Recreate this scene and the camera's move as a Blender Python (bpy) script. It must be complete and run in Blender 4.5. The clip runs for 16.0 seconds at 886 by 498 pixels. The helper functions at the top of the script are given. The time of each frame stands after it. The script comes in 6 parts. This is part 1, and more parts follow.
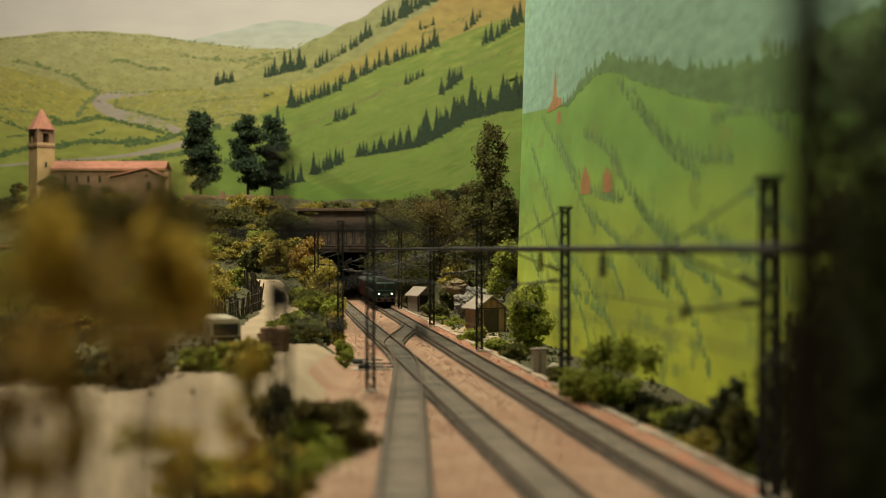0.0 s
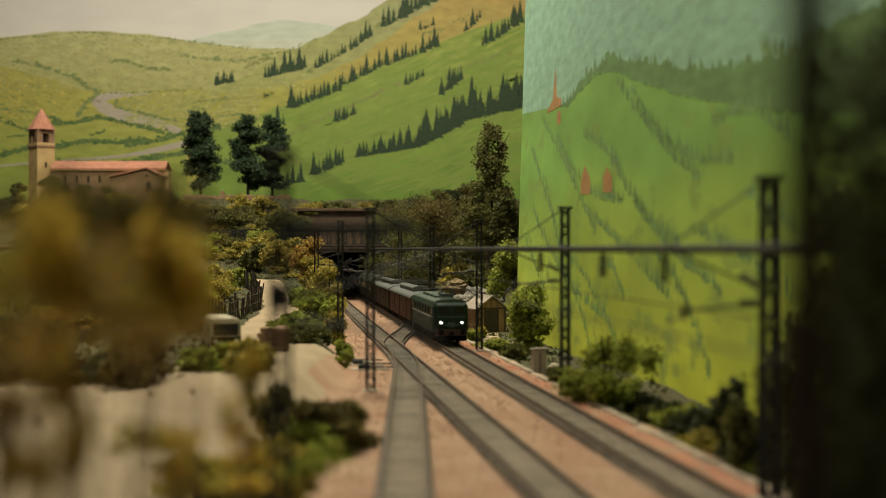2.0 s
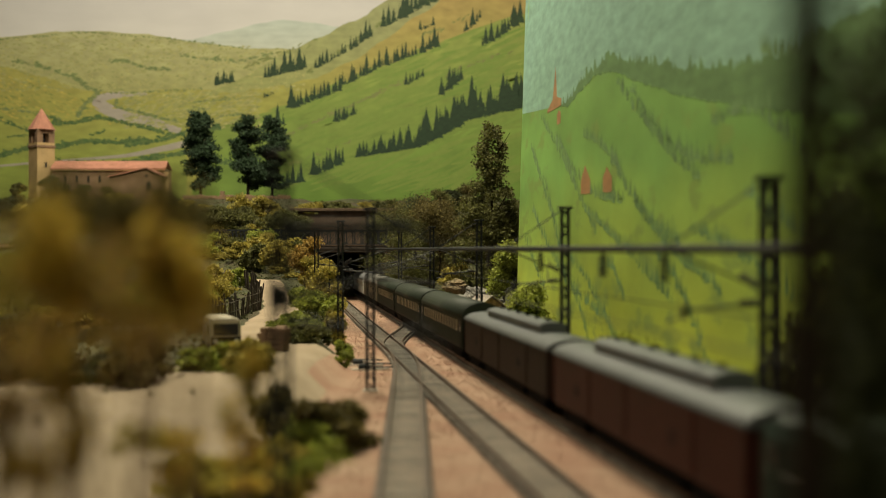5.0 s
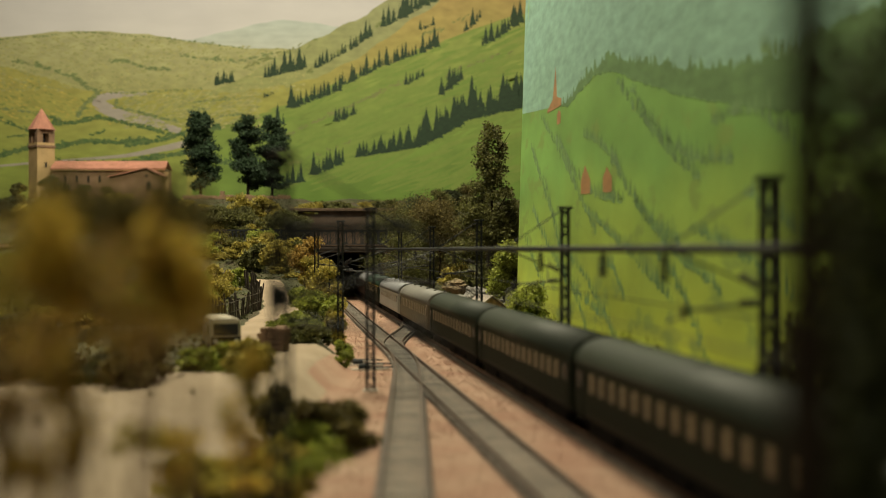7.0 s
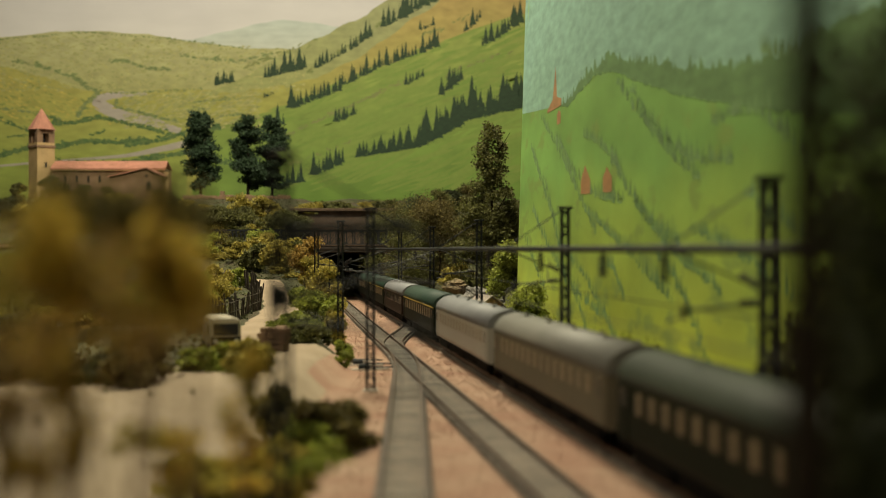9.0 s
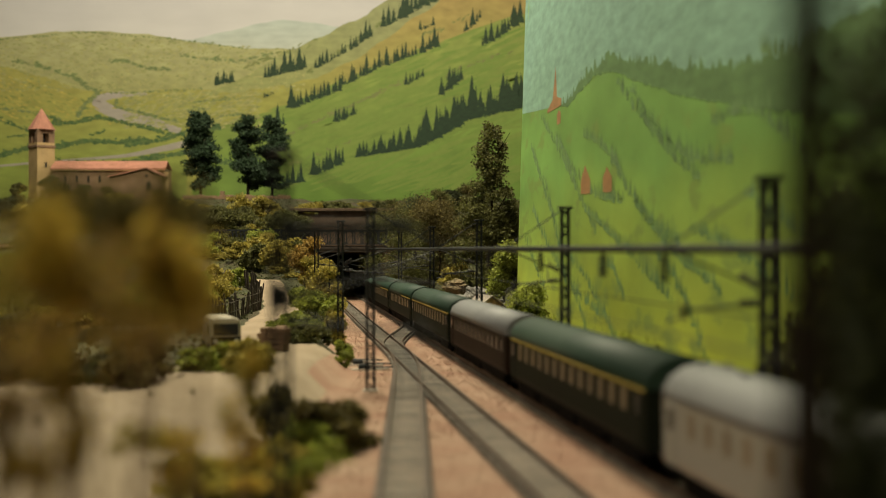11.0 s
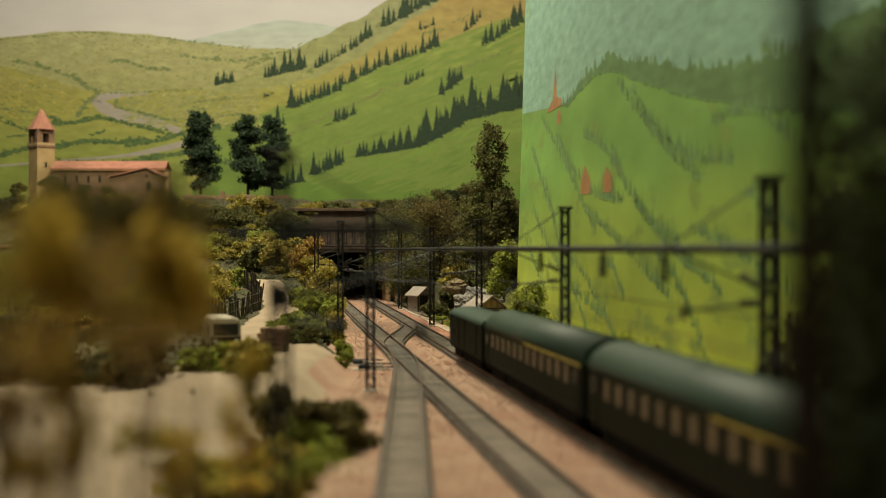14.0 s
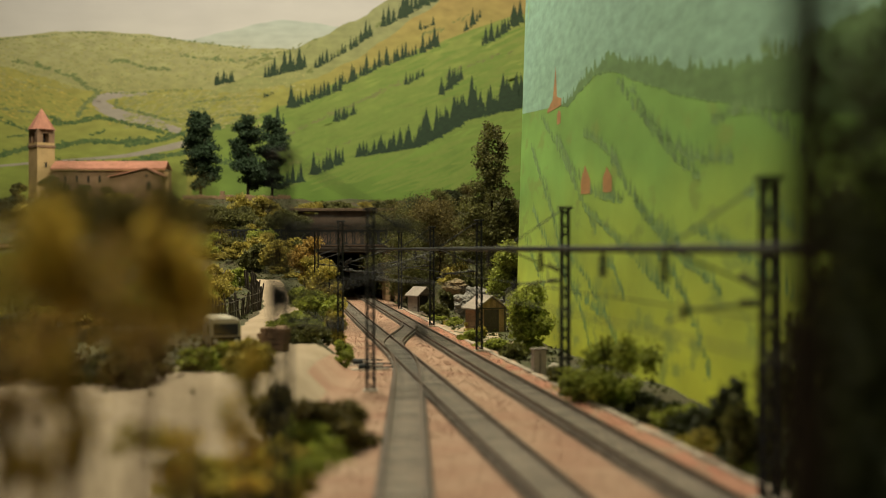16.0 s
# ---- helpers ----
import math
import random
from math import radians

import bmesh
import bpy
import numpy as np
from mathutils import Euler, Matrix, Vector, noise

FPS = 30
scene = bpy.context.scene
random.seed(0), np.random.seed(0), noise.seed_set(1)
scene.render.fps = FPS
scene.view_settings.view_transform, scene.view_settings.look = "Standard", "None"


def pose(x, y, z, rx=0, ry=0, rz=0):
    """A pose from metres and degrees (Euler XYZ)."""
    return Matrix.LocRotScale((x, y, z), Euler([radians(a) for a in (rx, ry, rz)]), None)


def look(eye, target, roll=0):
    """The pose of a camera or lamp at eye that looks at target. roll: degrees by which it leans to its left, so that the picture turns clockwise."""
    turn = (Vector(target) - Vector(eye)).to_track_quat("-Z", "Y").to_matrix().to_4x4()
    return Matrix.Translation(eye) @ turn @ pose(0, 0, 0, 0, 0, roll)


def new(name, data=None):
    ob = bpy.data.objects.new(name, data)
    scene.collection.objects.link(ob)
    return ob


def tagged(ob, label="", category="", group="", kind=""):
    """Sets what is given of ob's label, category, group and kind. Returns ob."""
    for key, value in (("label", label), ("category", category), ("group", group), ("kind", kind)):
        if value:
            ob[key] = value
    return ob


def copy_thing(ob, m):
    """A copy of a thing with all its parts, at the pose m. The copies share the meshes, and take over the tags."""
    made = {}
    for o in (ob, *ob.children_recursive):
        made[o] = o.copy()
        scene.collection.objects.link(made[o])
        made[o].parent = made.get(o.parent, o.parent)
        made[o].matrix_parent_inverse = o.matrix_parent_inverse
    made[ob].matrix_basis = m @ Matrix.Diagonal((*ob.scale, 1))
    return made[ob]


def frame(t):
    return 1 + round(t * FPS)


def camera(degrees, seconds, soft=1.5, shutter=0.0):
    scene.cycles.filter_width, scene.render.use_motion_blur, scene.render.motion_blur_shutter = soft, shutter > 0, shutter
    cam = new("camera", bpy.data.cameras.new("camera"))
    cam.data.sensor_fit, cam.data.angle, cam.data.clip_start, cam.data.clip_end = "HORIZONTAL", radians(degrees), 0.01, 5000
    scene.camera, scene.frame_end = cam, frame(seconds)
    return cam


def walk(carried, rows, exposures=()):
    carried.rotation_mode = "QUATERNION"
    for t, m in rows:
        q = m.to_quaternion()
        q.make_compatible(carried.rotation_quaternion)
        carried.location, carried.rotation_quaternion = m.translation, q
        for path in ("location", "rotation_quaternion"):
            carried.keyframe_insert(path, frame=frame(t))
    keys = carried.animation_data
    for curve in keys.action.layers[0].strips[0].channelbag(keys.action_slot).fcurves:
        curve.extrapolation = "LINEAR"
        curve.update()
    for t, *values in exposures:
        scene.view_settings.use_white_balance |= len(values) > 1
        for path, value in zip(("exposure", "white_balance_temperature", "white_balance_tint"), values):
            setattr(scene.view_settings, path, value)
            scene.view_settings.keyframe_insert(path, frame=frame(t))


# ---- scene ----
cam = camera(39.23, 16.0, soft=0.6, shutter=0.5)
cam.data.dof.use_dof = True
cam.data.dof.focus_distance = 1.6
cam.data.dof.aperture_fstop = 9.3
walk(cam, [(0.0, pose(0, 0, 0.088, 90, 0, 0)), (16.0, pose(0, 0, 0.088, 90, 0, 0))])
scene.view_settings.exposure = 0.0

# ---------------------------------------------------------------- light
world = bpy.data.worlds.new("room")
scene.world = world
world.use_nodes = True
world.node_tree.nodes["Background"].inputs[0].default_value = (0.85, 0.8, 0.68, 1)
world.node_tree.nodes["Background"].inputs[1].default_value = 0.12


def ceiling_lamp(name, eye, target, sx, sy, watts, colour):
    data = bpy.data.lights.new(name, "AREA")
    data.shape, data.size, data.size_y, data.energy, data.color = "RECTANGLE", sx, sy, watts, colour
    ob = new(name, data)
    ob.matrix_world = look(eye, target)
    return ob


ceiling_lamp("lamp_layout", (-0.19, 1.58, 1.5), (0.0, 1.55, 0.0), 0.34, 0.5, 43, (1.0, 0.92, 0.65))
# added fill light for the side panel and near shrubs; no real lamp known
ceiling_lamp("fill_aisle", (-0.55, -0.05, 0.95), (-0.03, 0.4, 0.08), 0.4, 0.4, 6.0, (1.0, 0.92, 0.66))
# added, unseen area light that only brightens the painted backdrop
ceiling_lamp("fill_backdrop", (-0.5, 2.55, 1.5), (-0.5, 3.5, 0.35), 1.6, 0.2, 22, (1.0, 0.94, 0.75))


# ---------------------------------------------------------------- materials
def material(name, colour, rough=0.7, metal=0.0, vary=0.25, scale=60.0, bump=0.3, grain=900.0, other=None, island=0.0, objrand=0.0, depth=0.001, stretch=None, thin=0.0, spec=0.5):
    m = bpy.data.materials.new(name)
    m.use_nodes = True
    nt = m.node_tree
    N, L = nt.nodes, nt.links
    b = N["Principled BSDF"]
    b.inputs["Roughness"].default_value = rough
    b.inputs["Metallic"].default_value = metal
    b.inputs["Specular IOR Level"].default_value = spec
    tc = N.new("ShaderNodeTexCoord")
    src = tc.outputs["Object"]
    if stretch:
        mp = N.new("ShaderNodeMapping")
        mp.inputs["Scale"].default_value = stretch
        L.new(src, mp.inputs["Vector"])
        src = mp.outputs["Vector"]
    n1 = N.new("ShaderNodeTexNoise")
    n1.inputs["Scale"].default_value = scale
    n1.inputs["Detail"].default_value = 5
    L.new(src, n1.inputs["Vector"])
    n2 = N.new("ShaderNodeTexNoise")
    n2.inputs["Scale"].default_value = grain
    n2.inputs["Detail"].default_value = 3
    L.new(src, n2.inputs["Vector"])
    ramp = N.new("ShaderNodeValToRGB")
    ramp.color_ramp.elements[0].position, ramp.color_ramp.elements[1].position = 0.32, 0.68
    c2 = other or tuple(c * (1 - vary) for c in colour)
    ramp.color_ramp.elements[0].color = (*c2, 1)
    ramp.color_ramp.elements[1].color = (*colour, 1)
    L.new(n1.outputs["Fac"], ramp.inputs[0])
    val = N.new("ShaderNodeMapRange")
    val.inputs["From Min"].default_value, val.inputs["From Max"].default_value = 0.3, 0.7
    val.inputs["To Min"].default_value, val.inputs["To Max"].default_value = 1 - vary, 1 + vary * 0.6
    L.new(n2.outputs["Fac"], val.inputs["Value"])
    out = val.outputs["Result"]
    if island or objrand:
        if island:
            g = N.new("ShaderNodeNewGeometry").outputs["Random Per Island"]
        else:
            g = N.new("ShaderNodeObjectInfo").outputs["Random"]
        k = island or objrand
        v2 = N.new("ShaderNodeMapRange")
        v2.inputs["To Min"].default_value, v2.inputs["To Max"].default_value = 1 - k, 1 + k
        L.new(g, v2.inputs["Value"])
        mu = N.new("ShaderNodeMath")
        mu.operation = "MULTIPLY"
        L.new(out, mu.inputs[0])
        L.new(v2.outputs["Result"], mu.inputs[1])
        out = mu.outputs[0]
    mix = N.new("ShaderNodeVectorMath")
    mix.operation = "SCALE"
    L.new(ramp.outputs["Color"], mix.inputs[0])
    L.new(out, mix.inputs["Scale"])
    L.new(mix.outputs["Vector"], b.inputs["Base Color"])
    if thin:
        tr = N.new("ShaderNodeBsdfTranslucent")
        L.new(mix.outputs["Vector"], tr.inputs["Color"])
        ms = N.new("ShaderNodeMixShader")
        ms.inputs[0].default_value = thin
        L.new(b.outputs[0], ms.inputs[1])
        L.new(tr.outputs[0], ms.inputs[2])
        L.new(ms.outputs[0], N["Material Output"].inputs["Surface"])
    if bump:
        bp = N.new("ShaderNodeBump")
        bp.inputs["Strength"].default_value = bump
        bp.inputs["Distance"].default_value = depth
        L.new(n2.outputs["Fac"], bp.inputs["Height"])
        L.new(bp.outputs["Normal"], b.inputs["Normal"])
    return m


def glow(name, colour, strength):
    m = bpy.data.materials.new(name)
    m.use_nodes = True
    b = m.node_tree.nodes["Principled BSDF"]
    b.inputs["Base Color"].default_value = (*colour, 1)
    b.inputs["Emission Color"].default_value = (*colour, 1)
    b.inputs["Emission Strength"].default_value = strength
    return m


M = {}
M["ballast"] = material("pink_ballast", (0.41, 0.268, 0.188), 0.95, vary=0.28, scale=25, grain=850, bump=1.0, other=(0.33, 0.18, 0.12))
M["red_ballast"] = material("red_ballast", (0.42, 0.215, 0.145), 0.95, vary=0.28, scale=25, grain=850, bump=1.0, other=(0.40, 0.155, 0.10))
M["stones"] = material("ballast_stones", (0.43, 0.288, 0.205), 0.95, island=0.13, vary=0.35, scale=25, bump=0, other=(0.36, 0.22, 0.16))
M["bed_grey"] = material("grey_ballast", (0.41, 0.305, 0.23), 0.95, other=(0.27, 0.205, 0.155), vary=0.4, scale=70, grain=700, bump=0.8)
M["sleeper"] = material("weathered_sleeper", (0.185, 0.165, 0.14), 0.85, objrand=0.3, vary=0.3, scale=200, grain=1500)
M["sleeper_far"] = material("weathered_sleeper_far", (0.185, 0.165, 0.14), 0.85, island=0.3, vary=0.3, scale=200, grain=1500)
M["rail"] = material("rusty_rail", (0.10, 0.065, 0.045), 0.5, metal=0.5, vary=0.3, scale=80)
M["steel"] = material("blackened_steel", (0.022, 0.024, 0.026), 0.6, metal=0.1, vary=0.3, scale=150, bump=0.15, spec=0.2)
M["concrete"] = material("pale_concrete", (0.48, 0.42, 0.35), 0.9, vary=0.25, scale=50, grain=600)
M["sand"] = material("pale_sand", (0.36, 0.275, 0.19), 0.95, vary=0.22, scale=22, grain=500, bump=0.6, other=(0.29, 0.215, 0.14))
M["grass"] = material("turf", (0.055, 0.065, 0.02), 0.95, vary=0.5, scale=30, grain=300, bump=1.0, other=(0.065, 0.048, 0.022), depth=0.004)
M["dirt"] = material("brown_dirt", (0.20, 0.14, 0.08), 0.95, vary=0.4, scale=30, grain=300, bump=0.8, other=(0.12, 0.10, 0.04))
M["rock"] = material("grey_rock", (0.27, 0.25, 0.22), 0.9, vary=0.45, scale=45, grain=250, bump=1.0, depth=0.004)
M["leaf_dark"] = material("dark_foliage", (0.145, 0.145, 0.038), 0.8, island=0.45, vary=0.4, scale=40, bump=0, thin=0.4)
M["leaf_fir"] = material("poplar_foliage", (0.046, 0.085, 0.036), 0.8, island=0.4, vary=0.4, scale=40, bump=0, thin=0.3)
M["leaf_green"] = material("green_foliage", (0.36, 0.40, 0.065), 0.8, island=0.45, vary=0.4, scale=40, bump=0, thin=0.4)
M["leaf_olive"] = material("olive_foliage", (0.46, 0.38, 0.075), 0.8, island=0.45, vary=0.4, scale=40, bump=0, thin=0.4)
M["leaf_brown"] = material("russet_foliage", (0.46, 0.30, 0.07), 0.8, island=0.45, vary=0.4, scale=40, bump=0, thin=0.4)
M["leaf_gold"] = material("golden_dry_foliage", (0.70, 0.50, 0.085), 0.8, island=0.4, vary=0.35, scale=40, bump=0, thin=0.6)
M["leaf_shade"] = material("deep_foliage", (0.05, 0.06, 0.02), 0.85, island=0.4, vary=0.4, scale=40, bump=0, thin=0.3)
M["bark"] = material("bark", (0.028, 0.02, 0.014), 0.9, vary=0.4, scale=100, grain=600, bump=0.6, spec=0.1)
M["stucco"] = material("ochre_stone", (0.54, 0.37, 0.17), 0.9, vary=0.25, scale=30, grain=400, bump=0.4)
M["stucco_dark"] = material("brown_stone", (0.28, 0.17, 0.10), 0.9, vary=0.3, scale=40, grain=400, bump=0.5)
M["tile"] = material("terracotta_tile", (0.46, 0.20, 0.13), 0.85, vary=0.25, scale=60, grain=500, bump=0.4, objrand=0.15)
# near-black: shade of deep openings put into the colour; also doors, panes, seams
M["dark"] = material("shade_and_dark_parts", (0.012, 0.011, 0.010), 0.8, vary=0.2)
M["wood"] = material("brown_planks", (0.26, 0.16, 0.085), 0.85, vary=0.3, scale=60, grain=500, objrand=0.2)
M["wood_grey"] = material("grey_planks", (0.30, 0.25, 0.21), 0.85, vary=0.25, scale=60, grain=500, objrand=0.15)
M["wood_dark"] = material("dark_planks", (0.06, 0.045, 0.035), 0.85, vary=0.3, scale=60, grain=500)
M["brick"] = material("russet_masonry", (0.105, 0.066, 0.042), 0.9, vary=0.35, scale=60, grain=350, bump=0.7)
M["loco_green"] = material("loco_green_paint", (0.011, 0.026, 0.019), 0.5, vary=0.15, scale=40, bump=0.05, spec=0.12)
M["loco_roof"] = material("loco_roof_paint", (0.035, 0.06, 0.048), 0.5, vary=0.2, scale=40, bump=0.1)
M["coach_green"] = material("coach_green_paint", (0.012, 0.015, 0.009), 0.6, vary=0.2, scale=30, bump=0.05, spec=0.06)
M["coach_roof"] = material("coach_roof_green", (0.022, 0.047, 0.032), 0.6, vary=0.15, scale=30, bump=0.05, spec=0.25)
M["coach_roof_dark"] = material("coach_roof_dark_green", (0.024, 0.031, 0.021), 0.6, vary=0.15, scale=30, bump=0.05, spec=0.2)
M["coach_olive"] = material("coach_olive_grey", (0.15, 0.125, 0.085), 0.55, vary=0.15, scale=30, bump=0.05, spec=0.1)
M["roof_olive"] = material("roof_grey_olive", (0.16, 0.15, 0.13), 0.6, vary=0.15, scale=30, bump=0.05)
M["silver"] = material("brushed_steel_side", (0.42, 0.40, 0.36), 0.45, metal=0.3, vary=0.12, scale=30, bump=0.05)
M["silver_roof"] = material("silver_roof_paint", (0.2, 0.2, 0.21), 0.6, metal=0.1, vary=0.15, scale=30, bump=0.05)
M["van_roof"] = material("dark_zinc_roof", (0.115, 0.122, 0.13), 0.45, metal=0.2, vary=0.2, scale=30, bump=0.05)
M["leaf_umber"] = material("umber_foliage", (0.175, 0.14, 0.042), 0.85, island=0.45, vary=0.4, scale=40, bump=0, thin=0.4)
M["kerb"] = material("dusty_concrete", (0.36, 0.29, 0.23), 0.9, vary=0.3, scale=50, grain=500, objrand=0.15)
M["van_red"] = material("oxide_red_paint", (0.055, 0.018, 0.013), 0.5, vary=0.2, scale=40, bump=0.1, spec=0.08)
M["brown_coach"] = material("brown_paint", (0.03, 0.018, 0.013), 0.55, vary=0.2, scale=40, bump=0.05, spec=0.06)
M["under"] = material("underframe_black", (0.008, 0.008, 0.008), 0.9, vary=0.3, scale=100, spec=0.05)
M["glass"] = material("dark_window_glass", (0.012, 0.013, 0.013), 0.2, vary=0.1, bump=0, spec=0.35)
# the warm glow on the coach windows is put into the pane colour
M["warm_glass"] = material("warm_glow_window", (0.23, 0.165, 0.09), 0.3, vary=0.25, scale=90, bump=0, objrand=0.2)
M["stripe"] = material("yellow_stripe", (0.45, 0.32, 0.04), 0.5, vary=0.1)
M["red_beam"] = material("red_buffer_beam", (0.03, 0.010, 0.009), 0.5, vary=0.15)
M["lamp"] = glow("headlight_glow", (1.0, 0.95, 0.82), 2.6)
M["galvanised"] = material("galvanised_arm", (0.05, 0.05, 0.05), 0.6, metal=0.1, vary=0.2, scale=150, bump=0.1, spec=0.2)
M["ceramic"] = material("insulator_ceramic", (0.04, 0.036, 0.036), 0.6, vary=0.1, bump=0, spec=0.2)
M["cream"] = material("cream_paint", (0.40, 0.345, 0.25), 0.45, vary=0.1, scale=40, bump=0.03)
M["room"] = material("dark_room_wall", (0.10, 0.095, 0.09), 0.9, vary=0.1, scale=3, grain=60)


# ---------------------------------------------------------------- mesh helpers
def mesh_of(name, bm):
    me = bpy.data.meshes.new(name)
    bm.to_mesh(me)
    bm.free()
    return me


def part(name, bm, mat, parent=None, label="", m=None):
    me = bm if isinstance(bm, bpy.types.Mesh) else mesh_of(name, bm)
    if not me.materials:
        me.materials.append(mat)
    ob = new(name, me)
    if parent is not None:
        ob.parent = parent
    if m is not None:
        ob.matrix_basis = m
    if label:
        ob["label"] = label
    return ob


def empty(name, m, label, category, group="", kind=""):
    ob = new(name)
    ob.empty_display_size = 0.01
    ob.matrix_basis = m
    return tagged(ob, label, category, group, kind)


def box(x0, x1, y0, y1, z0, z1, bm=None, bevel=0.0, m=None):
    bm = bm or bmesh.new()
    made = bmesh.ops.create_cube(bm, size=1.0)["verts"]
    t = Matrix.LocRotScale(((x0 + x1) / 2, (y0 + y1) / 2, (z0 + z1) / 2), None, (x1 - x0, y1 - y0, z1 - z0))
    bmesh.ops.transform(bm, matrix=(m @ t) if m else t, verts=made)
    if bevel:
        edges = {e for v in made for e in v.link_edges}
        bmesh.ops.bevel(bm, geom=list(edges), offset=bevel, segments=2, affect="EDGES", profile=0.5)
    return bm


def rod(a, b, r, bm=None, r2=None, seg=6):
    bm = bm or bmesh.new()
    a, b = Vector(a), Vector(b)
    made = bmesh.ops.create_cone(bm, cap_ends=True, segments=seg, radius1=r, radius2=r if r2 is None else r2, depth=(b - a).length)["verts"]
    q = (b - a).to_track_quat("Z", "Y").to_matrix().to_4x4()
    bmesh.ops.transform(bm, matrix=Matrix.Translation((a + b) / 2) @ q, verts=made)
    return bm


def bar(a, b, w, bm):
    """A square bar from a to b."""
    a, b = Vector(a), Vector(b)
    q = (b - a).to_track_quat("Z", "Y").to_matrix().to_4x4()
    made = bmesh.ops.create_cube(bm, size=1.0)["verts"]
    bmesh.ops.transform(bm, matrix=Matrix.Translation((a + b) / 2) @ q @ Matrix.Diagonal((w, w, (b - a).length, 1)), verts=made)
    return bm


def extrude(points, y0, y1, bm=None):
    """A prism: a closed outline in x and z, drawn out along y."""
    bm = bm or bmesh.new()
    n = len(points)
    va = [bm.verts.new((x, y0, z)) for x, z in points]
    vb = [bm.verts.new((x, y1, z)) for x, z in points]
    bm.faces.new(va)
    bm.faces.new(list(reversed(vb)))
    for i in range(n):
        j = (i + 1) % n
        bm.faces.new((va[j], va[i], vb[i], vb[j]))
    bmesh.ops.recalc_face_normals(bm, faces=bm.faces)
    return bm


def from_arrays(name, verts, faces):
    me = bpy.data.meshes.new(name)
    me.from_pydata([tuple(v) for v in verts], [], [tuple(f) for f in faces])
    me.update()
    return me


def leaves(name, blobs, n, size, seed, fill=0.2, more=1.8, finer=0.78):
    """Many small folded leaves in and on a crown of blobs (x, y, z, rx, rz)."""
    n, size = int(n * more), size * finer
    rng = np.random.default_rng(seed)
    bl = np.array(blobs, float)
    w = bl[:, 3] ** 2 * bl[:, 4]
    k = rng.choice(len(bl), n, p=w ** 0.75 / (w ** 0.75).sum())
    d = rng.normal(size=(n, 3))
    d /= np.linalg.norm(d, axis=1)[:, None]
    rad = np.where(rng.random(n) < fill, rng.random(n) ** 0.5, 0.45 + 1.0 * rng.random(n) ** 1.6)
    c = bl[k, :3] + d * rad[:, None] * np.stack([bl[k, 3], bl[k, 3], bl[k, 4]], 1)
    s = size * (0.6 + 0.9 * rng.random(n))
    verts = np.empty((n, 4, 3))
    a = rng.normal(size=(n, 3))
    a /= np.linalg.norm(a, axis=1)[:, None]
    b = np.cross(a, rng.normal(size=(n, 3)))
    b /= np.linalg.norm(b, axis=1)[:, None]
    e = np.cross(a, b)
    verts[:, 0] = c + a * s[:, None]
    verts[:, 1] = c + b * 0.6 * s[:, None]
    verts[:, 2] = c - a * 0.9 * s[:, None] + e * 0.25 * s[:, None]
    verts[:, 3] = c - b * 0.6 * s[:, None] + e * 0.5 * s[:, None]
    base = np.arange(n)[:, None] * 4
    faces = np.concatenate([base + np.array(f) for f in ((0, 1, 2), (0, 2, 3))])
    return from_arrays(name, verts.reshape(-1, 3), faces)


# ---------------------------------------------------------------- plan
SLOPE = 0.1286          # the tracks drift to +x by this much for each metre towards the viewer
RIGHT_X = 0.1543        # x of the right-hand track beside the viewer
LEFT_S = -0.0535        # the left-hand track, measured across from the right-hand one
HEAD = math.degrees(math.atan2(-1, SLOPE))


def on(y, s, z=0.0):
    """A place y metres ahead and s metres to the right of the right-hand track."""
    return Vector((RIGHT_X - SLOPE * y + s, y, z))


def smooth(a, b, v):
    t = min(1.0, max(0.0, (v - a) / (b - a)))
    return t * t * (3 - 2 * t)


def left_edge(y):
    return -0.098 - 0.085 * (1 - smooth(0.3, 1.05, y))


def height(x, y):
    s = x - (RIGHT_X - SLOPE * y)
    n = noise.fractal(Vector((x * 9, y * 9, 0.3)), 1.0, 2.0, 4) * 0.006
    le = left_edge(y)
    z = -0.006
    if s < le:
        shelf = 0.013 + 0.034 * smooth(1.25, 2.05, y)
        z = -0.006 + (shelf + 0.006 + n * 0.5) * smooth(0.0, 0.028 + 0.05 * smooth(0.75, 0.55, y), le - s)
        bank = smooth(2.06, 2.22, y - 0.25 * smooth(0.3, 0.9, le - s))
        z += bank * (0.09 - z) * smooth(0.0, 0.05, le - s)
        up = smooth(2.36, 2.85, y)
        z += up * (0.2 - z)
        z += n * up
    if s > 0.036:
        r = s - 0.036
        z = -0.006 - 0.004 * smooth(0, 0.02, r) + n * smooth(0.0, 0.03, r)
        hill = smooth(1.75, 2.6, y) * smooth(0.02, 0.12, r)
        z += hill * (0.17 + 2 * n - z)
    if y > 2.62:
        up = smooth(2.55, 2.9, y)
        z = max(z, 0.13 + 0.07 * up + n)
    return z
